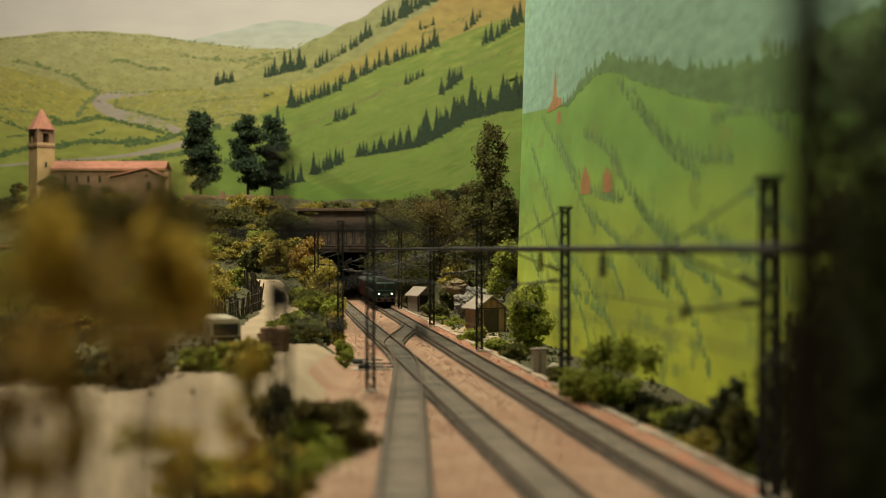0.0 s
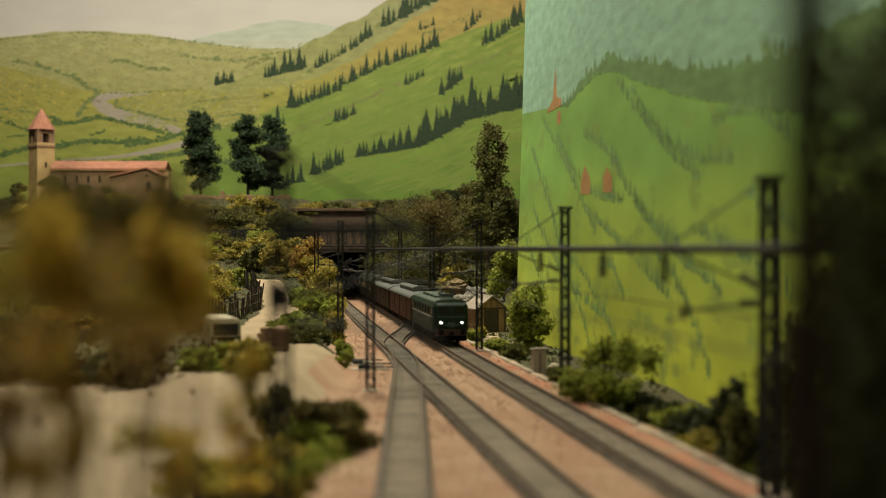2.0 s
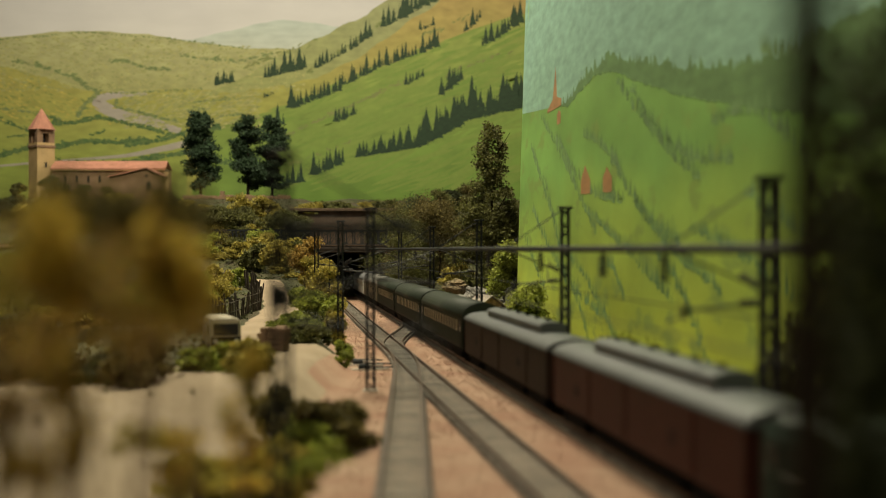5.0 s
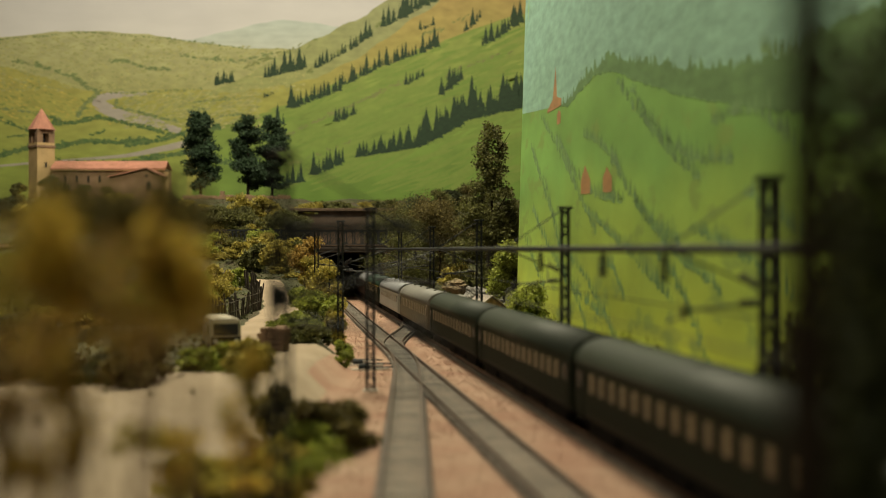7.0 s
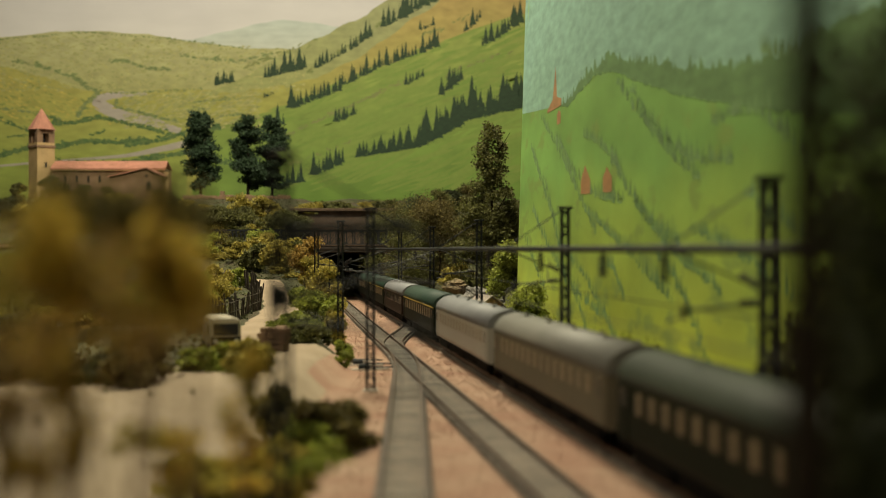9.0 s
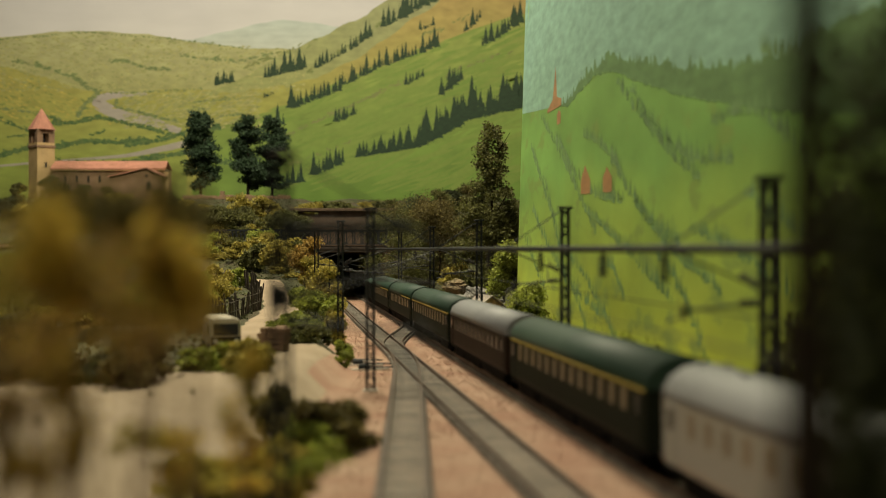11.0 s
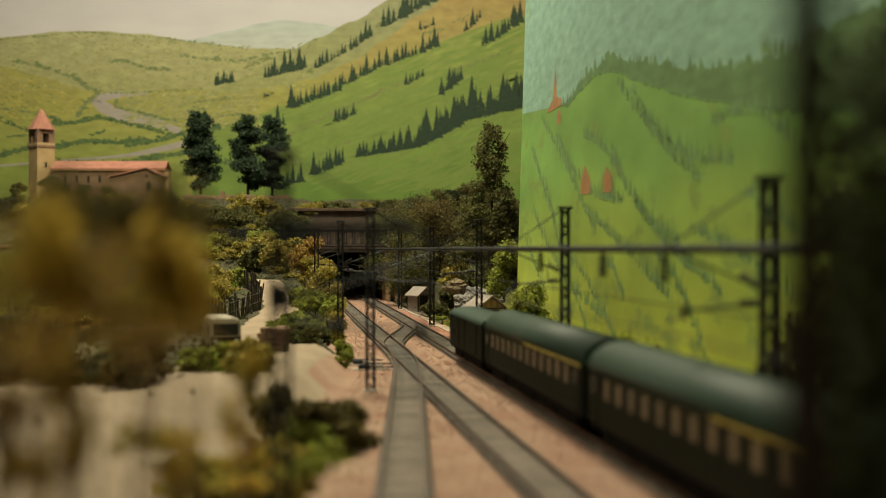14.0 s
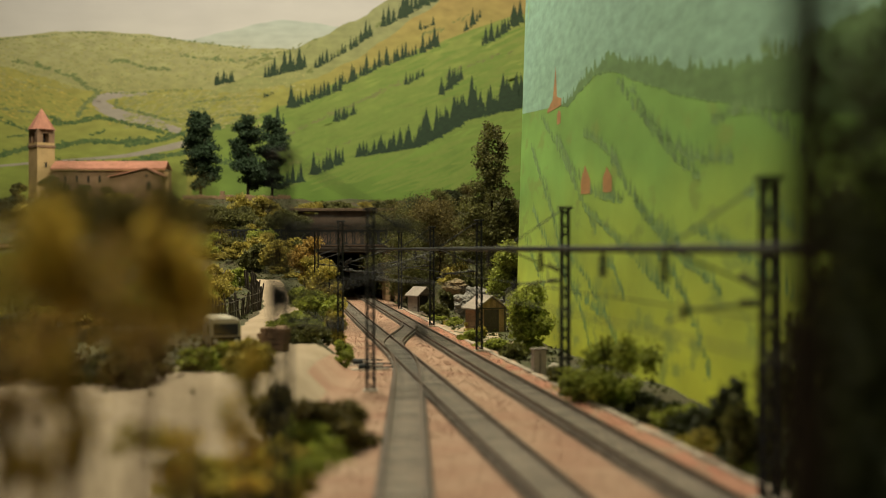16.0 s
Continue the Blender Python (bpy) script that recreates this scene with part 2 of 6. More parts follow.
# ---------------------------------------------------------------- large structure
def ground():
    xs = np.arange(-1.9, 1.6, 0.0125)
    ys = np.arange(-0.5, 3.62, 0.0125)
    verts = [(x, y, height(x, y)) for y in ys for x in xs]
    nx = len(xs)
    faces, kinds = [], []
    for j in range(len(ys) - 1):
        for i in range(nx - 1):
            x, y = xs[i] + 0.006, ys[j] + 0.006
            s = x - (RIGHT_X - SLOPE * y)
            if y > 2.56 and -0.1 < s < 0.06 and y < 2.66:
                continue
            a = j * nx + i
            faces.append((a, a + 1, a + 1 + nx, a + nx))
            le = left_edge(y)
            if s < le and s > le - 0.018 and 0.8 < y < 1.15:
                kinds.append(0)
            elif 0.0145 < s < 0.034 and y < 1.9 and noise.noise(Vector((x * 60, y * 25, 9))) > -0.25:
                kinds.append(5)
            elif le - 0.006 < s < 0.04 and y < 2.62:
                kinds.append(0)
            elif s < le:
                wob = 0.03 * noise.noise(Vector((x * 8, y * 8, 1)))
                plaza = 0.3 < y < 0.80 + wob and s < le - 0.004
                near_path = s > le - 0.075 + wob and 0.70 < y < 0.985 and s < le - 0.016
                bank = y < 0.72 and s > le - 0.04 and noise.noise(Vector((x * 40, y * 40, 7))) > 0.15
                kinds.append(1 if (plaza or near_path) else (4 if bank else 2))
            else:
                kinds.append(3 if (s < 0.085 and y < 2.0 and noise.noise(Vector((x * 30, y * 30, 4))) > -0.1 and y > 1.25) else 2)
    me = from_arrays("ground", verts, faces)
    for k in ("ballast", "sand", "grass", "sand", "dirt", "red_ballast"):
        me.materials.append(M[k])
    me.polygons.foreach_set("material_index", kinds)
    me.polygons.foreach_set("use_smooth", [True] * len(faces))
    ob = new("ground", me)
    return tagged(ob, "layout ground of pink ballast, pale sand and scrubby turf", "ground", kind="structure")


ground()



def lane_x(y):
    return -0.166 - 0.058 * (y - 1.05) - 0.12 * max(0.0, y - 1.45)


def lane():
    """The sandy lane: a thin ragged strip laid on the ground."""
    bm = bmesh.new()
    prev = None
    for i in range(120):
        y = 0.98 + i * 0.0072
        c = lane_x(y)
        w = 0.025 - 0.005 * smooth(1.2, 1.7, y)
        a = w * (1 + 0.35 * noise.fractal(Vector((0.3, y * 30, 0)), 1.0, 2.0, 3))
        b = w * (1 + 0.35 * noise.fractal(Vector((5.3, y * 30, 2)), 1.0, 2.0, 3))
        row = []
        for k in range(9):
            x = c - a + (a + b) * k / 8
            row.append(bm.verts.new((x, y, height(x, y) + (0.0012 if 0 < k < 8 else -0.0008))))
        if prev:
            for k in range(8):
                bm.faces.new((prev[k], prev[k + 1], row[k + 1], row[k]))
        prev = row
    ob = part("sandy_lane", bm, M["sand"])
    for p in ob.data.polygons:
        p.use_smooth = True
    tagged(ob, "pale sandy lane climbing beside the fence", "lane", kind="structure")


lane()

board = part("baseboard", box(-2.2, 2.2, -4.6, 6.6, -0.10, -0.03), M["wood_dark"])
tagged(board, "dark wooden baseboard under the model landscape", "baseboard", kind="structure")
bed = bmesh.new()
for y0, y1 in ((-4.4, -0.49), (2.55, 6.4)):
    v = [bed.verts.new(on(y, s, z)) for y, s, z in ((y0, -0.1, -0.006), (y0, 0.05, -0.006), (y1, 0.05, -0.006), (y1, -0.1, -0.006))]
    w = [bed.verts.new(p.co + Vector((0, 0, -0.026))) for p in v]
    bed.faces.new(v)
    for i in range(4):
        bed.faces.new((v[i], w[i], w[(i + 1) % 4], v[(i + 1) % 4]))
tagged(part("trackbed", bed, M["ballast"]), "ballasted trackbed running on through the tunnel", "trackbed", kind="structure")


def room():
    for name, dims in (("floor", (-4, 4, -6, 8, -1.05, -1.0)), ("ceiling", (-4, 4, -6, 8, 1.9, 1.95)), ("wall_north", (-4, 4, 8, 8.1, -1.0, 1.9)), ("wall_south", (-4, 4, -6.1, -6, -1.0, 1.9)),
                       ("wall_east", (4, 4.1, -6, 8, -1.0, 1.9)), ("wall_west", (-4.1, -4, -6, 8, -1.0, 1.9))):
        tagged(part(name, box(*dims), M["room"]), "plain dark painted exhibition room " + name.split("_")[0], name.split("_")[0], kind="structure")


room()


# ---------------------------------------------------------------- painted backdrops
def painting_material(name, low, high, z0, z1, strokes, amount=0.25, dab=None, stretch=(1, 1, 3)):
    """Brushed paint: a colour run from low to high up the sheet, with strokes and dabs of a second tone."""
    m = bpy.data.materials.new(name)
    m.use_nodes = True
    nt = m.node_tree
    N, L = nt.nodes, nt.links
    b = N["Principled BSDF"]
    b.inputs["Roughness"].default_value = 0.75
    tc = N.new("ShaderNodeTexCoord")
    sep = N.new("ShaderNodeSeparateXYZ")
    L.new(tc.outputs["Object"], sep.inputs[0])
    big = N.new("ShaderNodeTexNoise")
    big.inputs["Scale"].default_value = 6
    big.inputs["Detail"].default_value = 4
    L.new(tc.outputs["Object"], big.inputs["Vector"])
    add = N.new("ShaderNodeMath")
    add.operation = "MULTIPLY_ADD"
    L.new(big.outputs["Fac"], add.inputs[0])
    add.inputs[1].default_value = (z1 - z0) * 0.5
    L.new(sep.outputs["Z"], add.inputs[2])
    mr = N.new("ShaderNodeMapRange")
    mr.inputs["From Min"].default_value, mr.inputs["From Max"].default_value = z0 + (z1 - z0) * 0.25, z1 + (z1 - z0) * 0.25
    L.new(add.outputs[0], mr.inputs["Value"])
    mix = N.new("ShaderNodeMix")
    mix.data_type = "RGBA"
    mix.inputs[6].default_value, mix.inputs[7].default_value = (*low, 1), (*high, 1)
    L.new(mr.outputs["Result"], mix.inputs[0])
    mp = N.new("ShaderNodeMapping")
    mp.inputs["Scale"].default_value = stretch
    L.new(tc.outputs["Object"], mp.inputs["Vector"])
    st = N.new("ShaderNodeTexNoise")
    st.inputs["Scale"].default_value = strokes
    st.inputs["Detail"].default_value = 6
    L.new(mp.outputs["Vector"], st.inputs["Vector"])
    v = N.new("ShaderNodeMapRange")
    v.inputs["From Min"].default_value, v.inputs["From Max"].default_value = 0.3, 0.7
    v.inputs["To Min"].default_value, v.inputs["To Max"].default_value = 1 - amount, 1 + amount * 0.7
    L.new(st.outputs["Fac"], v.inputs["Value"])
    sc = N.new("ShaderNodeVectorMath")
    sc.operation = "SCALE"
    L.new(mix.outputs[2], sc.inputs[0])
    L.new(v.outputs["Result"], sc.inputs["Scale"])
    col = sc.outputs["Vector"]
    if dab:
        fine = N.new("ShaderNodeTexNoise")
        fine.inputs["Scale"].default_value = strokes * 3
        fine.inputs["Detail"].default_value = 4
        L.new(mp.outputs["Vector"], fine.inputs["Vector"])
        dr = N.new("ShaderNodeMapRange")
        dr.inputs["From Min"].default_value, dr.inputs["From Max"].default_value = 0.56, 0.66
        dr.inputs["To Max"].default_value = 0.7
        L.new(fine.outputs["Fac"], dr.inputs["Value"])
        dm = N.new("ShaderNodeMix")
        dm.data_type = "RGBA"
        dm.inputs[7].default_value = (*dab, 1)
        L.new(dr.outputs["Result"], dm.inputs[0])
        L.new(col, dm.inputs[6])
        col = dm.outputs[2]
    L.new(col, b.inputs["Base Color"])
    return m


BACK_Y = 3.6
K = 0.16364


def on_sheet(a, b):
    """A place on the big painted backdrop: a and b are its own grid units, to the right and up."""
    return (-1.2829 + a * K, 0.088 + (b - 4.41) * K)


def outline(rng, line, step, rough):
    """A painted edge: the line's points, made finer and slightly uneven."""
    out = []
    for (a0, b0), (a1, b1) in zip(line, line[1:]):
        n = max(1, int(math.hypot(a1 - a0, b1 - b0) / step))
        for i in range(n):
            f = i / n
            f2 = f * f * (3 - 2 * f) * 0.5 + f * 0.5
            out.append((a0 + (a1 - a0) * f, b0 + (b1 - b0) * f2 + rng.uniform(-rough, rough)))
    out.append(line[-1])
    return out


def flat(points, place, depth, bm=None):
    bm = bm or bmesh.new()
    vs = [bm.verts.new((x, place - depth, z)) for x, z in points]
    f = bm.faces.new(vs)
    f.normal_update()
    if f.normal.y > 0:
        f.normal_flip()
    return bm


def hill(name, line, floor_b, mat, depth, parent, rough=0.015, step=0.12):
    rng = random.Random(name)
    top = outline(rng, line, step, rough)
    pts = [on_sheet(*p) for p in top] + [on_sheet(line[-1][0], floor_b), on_sheet(line[0][0], floor_b)]
    bm = bmesh.new()
    lo = on_sheet(0, floor_b)[1]
    row = [(bm.verts.new((x, -depth, z)), bm.verts.new((x, -depth, lo))) for x, z in pts[:-2]]
    for (a, b), (c, d) in zip(row, row[1:]):
        bm.faces.new((b, d, c, a))
    return part(name, bm, mat, parent)


def conifers(rows, seed, big=1.0):
    """Painted fir silhouettes along slanting rows: flat jagged shapes with bare gaps."""
    rng = random.Random(seed)
    verts, faces = [], []
    for (a0, b0, a1, b1, n, h) in rows:
        for i in range(n):
            f = (i + rng.uniform(-0.3, 0.3)) / max(1, n - 1)
            a, b = a0 + (a1 - a0) * f, b0 + (b1 - b0) * f + rng.uniform(-0.02, 0.02)
            hh = h * rng.choice((0.5, 0.7, 0.9, 1.0, 1.15, 1.5)) * rng.uniform(0.85, 1.15) * big
            x, z = on_sheet(a, b)
            hh *= K
            w = hh * rng.uniform(0.16, 0.24)
            tiers = 5
            for k in range(tiers):
                z0 = z + hh * (k / tiers) * 0.9
                z1 = z + hh * min(1.0, (k / tiers) * 0.9 + 0.36)
                ww = w * (1 - k / tiers) * rng.uniform(0.8, 1.15)
                base = len(verts)
                dy = -0.0001 * rng.random()
                verts += [(x - ww, dy, z0 + rng.uniform(-0.1, 0.05) * w), (x + ww, dy, z0 + rng.uniform(-0.1, 0.05) * w), (x + rng.uniform(-0.1, 0.1) * w, dy, z1)]
                faces.append((base, base + 1, base + 2))
    return from_arrays("painted_firs", verts, faces)


def dabs(spots, seed, kx=1.0, kz=0.55):
    """Painted bushes: small uneven dabs."""
    rng = random.Random(seed)
    verts, faces = [], []
    for x, z, r in spots:
        for _ in range(rng.randint(2, 4)):
            cx, cz, rr = x + rng.uniform(-1, 1) * r * 0.8, z + rng.uniform(-0.3, 0.3) * r, r * rng.uniform(0.4, 0.8)
            base = len(verts)
            dy = -rng.random() * 0.00004
            n = 9
            for i in range(n):
                an = 2 * math.pi * i / n
                q = rng.uniform(0.7, 1.2)
                verts.append((cx + math.cos(an) * rr * q * kx, dy, cz + math.sin(an) * rr * q * kz))
            faces.append(tuple(range(base, base + n)))
    return from_arrays("painted_bushes", verts, faces)


def stroke_paint(name, one, two, mottle=0.2):
    """Paint for single brush marks: each mark takes a tone between two colours."""
    m = bpy.data.materials.new(name)
    m.use_nodes = True
    N, L = m.node_tree.nodes, m.node_tree.links
    b = N["Principled BSDF"]
    b.inputs["Roughness"].default_value = 0.75
    geo = N.new("ShaderNodeNewGeometry")
    mix = N.new("ShaderNodeMix")
    mix.data_type = "RGBA"
    mix.inputs[6].default_value, mix.inputs[7].default_value = (*one, 1), (*two, 1)
    L.new(geo.outputs["Random Per Island"], mix.inputs[0])
    tc = N.new("ShaderNodeTexCoord")
    n = N.new("ShaderNodeTexNoise")
    n.inputs["Scale"].default_value = 70
    n.inputs["Detail"].default_value = 4
    L.new(tc.outputs["Object"], n.inputs["Vector"])
    v = N.new("ShaderNodeMapRange")
    v.inputs["From Min"].default_value, v.inputs["From Max"].default_value = 0.3, 0.7
    v.inputs["To Min"].default_value, v.inputs["To Max"].default_value = 1 - mottle, 1 + mottle
    L.new(n.outputs["Fac"], v.inputs["Value"])
    sc = N.new("ShaderNodeVectorMath")
    sc.operation = "SCALE"
    L.new(mix.outputs[2], sc.inputs[0])
    L.new(v.outputs["Result"], sc.inputs["Scale"])
    L.new(sc.outputs["Vector"], b.inputs["Base Color"])
    return m


def strokes(name, marks, seed):
    """Tapered brush marks on the sheet: (a, b, length, width, degrees), in grid units."""
    rng = random.Random(seed)
    verts, faces = [], []
    for a, b, ln, w, deg in marks:
        x, z = on_sheet(a, b)
        c, d = math.cos(math.radians(deg)), math.sin(math.radians(deg))
        dy = -0.00004 * rng.random()
        k = len(verts)
        for u, v in ((-0.5, 0.0), (-0.25, -0.5), (0.2, -0.45), (0.5, 0.05), (0.15, 0.5), (-0.3, 0.4)):
            p, q = u * ln * K, v * w * K * rng.uniform(0.7, 1.2)
            verts.append((x + p * c - q * d, dy, z + p * d + q * c))
        faces.append(tuple(range(k, k + 6)))
    return from_arrays(name, verts, faces)


def hedge_spots(lines, seed):
    """Bush clumps along painted hedge lines: (size, per unit, points...) in grid units."""
    rng = random.Random(seed)
    spots = []
    for size, per, *pts in lines:
        for (a0, b0), (a1, b1) in zip(pts, pts[1:]):
            for _ in range(max(1, int(1.9 * per * math.hypot(a1 - a0, b1 - b0)))):
                f = rng.random()
                x, z = on_sheet(a0 + (a1 - a0) * f + rng.gauss(0, size * 0.6), b0 + (b1 - b0) * f + abs(rng.gauss(0, size * 0.7)) - size * 0.5)
                spots.append((x, z, size * K * rng.uniform(0.4, 1.25)))
    return spots


def curve_through(pts, n=8):
    """A smooth line through points of any size."""
    out = []
    for i in range(len(pts) - 1):
        p0, p1, p2, p3 = pts[max(0, i - 1)], pts[i], pts[i + 1], pts[min(len(pts) - 1, i + 2)]
        for k in range(n):
            t = k / n
            out.append(tuple(0.5 * (2 * b + (c - a) * t + (2 * a - 5 * b + 4 * c - d) * t * t + (3 * b - a - 3 * c + d) * t ** 3) for a, b, c, d in zip(p0, p1, p2, p3)))
    return out + [pts[-1]]


def big_backdrop():
    sheet = empty("painted_backdrop", pose(0, BACK_Y, 0), "tall painted backdrop sheet of green hills, river and pale sky", "backdrop", kind="structure")
    sky = painting_material("paint_sky", (0.62, 0.58, 0.52), (0.46, 0.43, 0.42), 0.55, 0.95, 5, 0.06)
    part("sky", box(-2.3, 1.5, 0.002, 0.02, -0.02, 1.5), sky, sheet, "pale grey painted evening sky")
    far = painting_material("paint_far_hill", (0.46, 0.46, 0.36), (0.42, 0.46, 0.40), 0.6, 0.78, 20, 0.12)
    hill("far_hill", [(2.0, 8.0), (3.4, 8.12), (4.1, 8.28), (4.6, 8.4), (5.0, 8.47), (5.5, 8.42), (6.0, 8.33), (7.5, 8.2)], 7.4, far, 0.0, sheet, 0.008)
    left = painting_material("paint_left_hills", (0.28, 0.275, 0.07), (0.37, 0.35, 0.16), 0.35, 0.72, 24, 0.2, None, (1, 1, 2.2))
    hill("left_hills", [(-6.2, 7.6), (-2.5, 8.1), (0, 8.15), (1.0, 8.26), (1.8, 8.27), (2.5, 8.22), (3.5, 8.07), (4.3, 7.97), (5.2, 7.95), (6.6, 7.8)], 4.0, left, 0.00004, sheet, 0.012)
    mid = painting_material("paint_left_fields", (0.24, 0.29, 0.05), (0.33, 0.30, 0.07), 0.30, 0.55, 18, 0.2, None, (1, 1, 3))
    hill("left_fields", [(-6.2, 7.6), (-1.5, 7.75), (0, 7.65), (0.8, 7.45), (1.5, 7.22), (2.3, 7.18), (3.2, 7.25), (4.2, 7.2), (5.6, 6.9)], 4.0, mid, 0.00008, sheet, 0.01)
    upper = painting_material("paint_upper_slope", (0.28, 0.29, 0.09), (0.27, 0.27, 0.12), 0.5, 0.85, 30, 0.2, None, (1, 1, 2))
    hill("upper_slope", [(3.6, 7.15), (4.3, 7.45), (5.0, 7.85), (5.6, 8.15), (6.3, 8.45), (6.9, 8.85), (7.8, 9.3), (9.6, 10.0), (14, 10.8)], 4.0, upper, 0.00011, sheet, 0.02)
    ochre = painting_material("paint_ochre_slope", (0.30, 0.29, 0.06), (0.36, 0.25, 0.08), 0.5, 0.85, 24, 0.2, None, (1, 1, 2))
    hill("ochre_band", [(3.3, 7.1), (4.2, 7.2), (5.0, 7.3), (5.6, 7.45), (6.2, 7.72), (6.8, 8.1), (7.4, 8.55), (8.2, 9.1), (9.6, 9.8), (14, 10.8)], 4.0, ochre, 0.00014, sheet, 0.02)
    green = painting_material("paint_green_slope", (0.15, 0.23, 0.035), (0.25, 0.29, 0.06), 0.3, 0.75, 11, 0.22, None, (1.5, 1, 2.5))
    hill("green_slope", [(3.6, 6.5), (4.4, 6.75), (5.2, 6.95), (5.9, 7.3), (6.6, 7.62), (7.4, 7.85), (8.1, 8.2), (9.2, 8.55), (10.5, 9.0), (14, 9.6)], 4.0, green, 0.00017, sheet, 0.02)
    bright = painting_material("paint_meadow", (0.12, 0.21, 0.025), (0.20, 0.29, 0.05), 0.2, 0.5, 10, 0.2, None, (1, 1, 2))
    hill("meadow", [(3.4, 5.5), (4.6, 5.3), (5.2, 5.55), (5.8, 5.7), (6.4, 6.05), (7.2, 6.2), (8.2, 6.5), (9.2, 6.95), (10.5, 7.3), (14, 7.9)], 4.0, bright, 0.00020, sheet, 0.008)
    river = bmesh.new()
    for line in ([(3.2, 6.5, 0.05), (3.05, 6.54, 0.06), (2.7, 6.66, 0.075), (2.2, 6.76, 0.09), (1.87, 6.9, 0.105), (1.74, 7.01, 0.10), (1.86, 7.1, 0.07), (2.15, 7.14, 0.05), (2.6, 7.16, 0.02)],
                 [(3.6, 6.36, 0.04), (3.25, 6.27, 0.055), (2.8, 6.17, 0.05), (2.2, 6.06, 0.03), (1.2, 5.98, 0.02), (-0.4, 5.85, 0.02)]):
        line = curve_through(line)
        row = []
        for i, (a, b, w) in enumerate(line):
            x, z = on_sheet(a, b)
            p, q = line[max(0, i - 1)], line[min(len(line) - 1, i + 1)]
            d = Vector((q[0] - p[0], q[1] - p[1])).normalized()
            nx, nz = -d.y * w * K * 1.1, d.x * w * K
            row.append((river.verts.new((x + nx, -0.00023 + 0.0000005 * i, z + nz)), river.verts.new((x - nx, -0.00023 + 0.0000005 * i, z - nz))))
        for (p, q), (r, s) in zip(row, row[1:]):
            river.faces.new((p, q, s, r))
    part("river", river, painting_material("paint_river", (0.34, 0.30, 0.24), (0.36, 0.31, 0.25), 0.2, 0.6, 30, 0.12), sheet, "grey winding painted river")
    fir = painting_material("paint_firs", (0.008, 0.030, 0.009), (0.02, 0.042, 0.012), 0.2, 0.8, 60, 0.3)
    rows = [(6.8, 8.35, 7.7, 8.82, 12, 0.34), (7.7, 8.8, 9.2, 9.3, 12, 0.4), (5.15, 6.9, 6.0, 7.22, 17, 0.26), (6.05, 7.3, 6.75, 7.65, 14, 0.24), (6.85, 7.68, 7.75, 8.0, 15, 0.27),
            (8.55, 8.0, 9.2, 8.42, 11, 0.25), (6.32, 6.05, 7.4, 6.22, 32, 0.26), (7.4, 6.22, 8.15, 6.62, 26, 0.36), (8.1, 6.66, 9.3, 6.95, 34, 0.46), (5.55, 5.72, 6.05, 5.92, 10, 0.3), (5.95, 6.66, 6.3, 6.82, 8, 0.16),
            (7.2, 7.32, 7.48, 7.48, 6, 0.16), (7.8, 7.15, 8.15, 7.4, 8, 0.26), (4.7, 7.45, 5.4, 7.62, 14, 0.25), (3.82, 7.32, 4.12, 7.38, 7, 0.22), (5.6, 7.62, 6.1, 7.9, 9, 0.2), (6.2, 7.95, 6.6, 8.22, 8, 0.22),
            (4.66, 7.1, 4.82, 7.18, 3, 0.12), (7.45, 8.3, 7.65, 8.38, 4, 0.12), (8.2, 8.25, 8.5, 8.5, 6, 0.2), (5.0, 5.55, 5.35, 5.6, 5, 0.35), (4.66, 6.45, 5.0, 6.6, 6, 0.32)]
    for k, row in enumerate(rows):
        part("painted_fir_row", conifers([row], 3 + k), fir, sheet, "dark green painted fir row", pose(0, -0.00045, 0))
    rng = random.Random(9)
    # vine rows on the slopes beside the river
    marks = []
    for r in range(34):
        b0 = 7.95 - 0.062 * r
        a = -3.0 + rng.random() * 0.1
        while a < 2.2:
            b = b0 - 0.36 * (a if a > 0 else 0.4 * a) + rng.gauss(0, 0.012)
            limit = 7.55 - 0.3 * a if a > 0 else 7.6
            if 6.62 < b < limit and (a < 1.62 + 0.5 * (b - 6.9) or rng.random() < 0.1) and rng.random() < 0.8:
                marks.append((a, b, rng.uniform(0.05, 0.13), rng.uniform(0.018, 0.034), rng.gauss(-20, 9)))
            a += rng.uniform(0.045, 0.1)
    part("painted_vine_rows", strokes("painted_vine_rows", marks, 1), stroke_paint("paint_vine_rows", (0.17, 0.20, 0.045), (0.50, 0.38, 0.08)), sheet, "yellow painted vine rows", pose(0, -0.00025, 0))
    # short hatching over the far hills and the ochre field
    marks = []
    for _ in range(2400):
        a = rng.uniform(-3, 5.4)
        b = rng.uniform(7.2, 8.2)
        marks.append((a, b, rng.uniform(0.03, 0.10), rng.uniform(0.012, 0.028), rng.gauss(-8 if a < 2.5 else 10, 12)))
    for _ in range(900):
        marks.append((rng.uniform(2.2, 4.6), rng.uniform(6.55, 7.2), rng.uniform(0.05, 0.16), rng.uniform(0.012, 0.025), rng.gauss(14, 8)))
    marks = [k for k in marks if k[1] < 8.2 - 0.07 * max(0, k[0] - 1.5) - 0.05 * max(0, 1 - k[0])]
    part("painted_hatching", strokes("painted_hatching", marks, 2), stroke_paint("paint_hatching", (0.22, 0.235, 0.075), (0.38, 0.345, 0.125)), sheet, "olive and straw brush marks", pose(0, -0.00027, 0))
    # long soft strokes up the green slopes
    marks = []
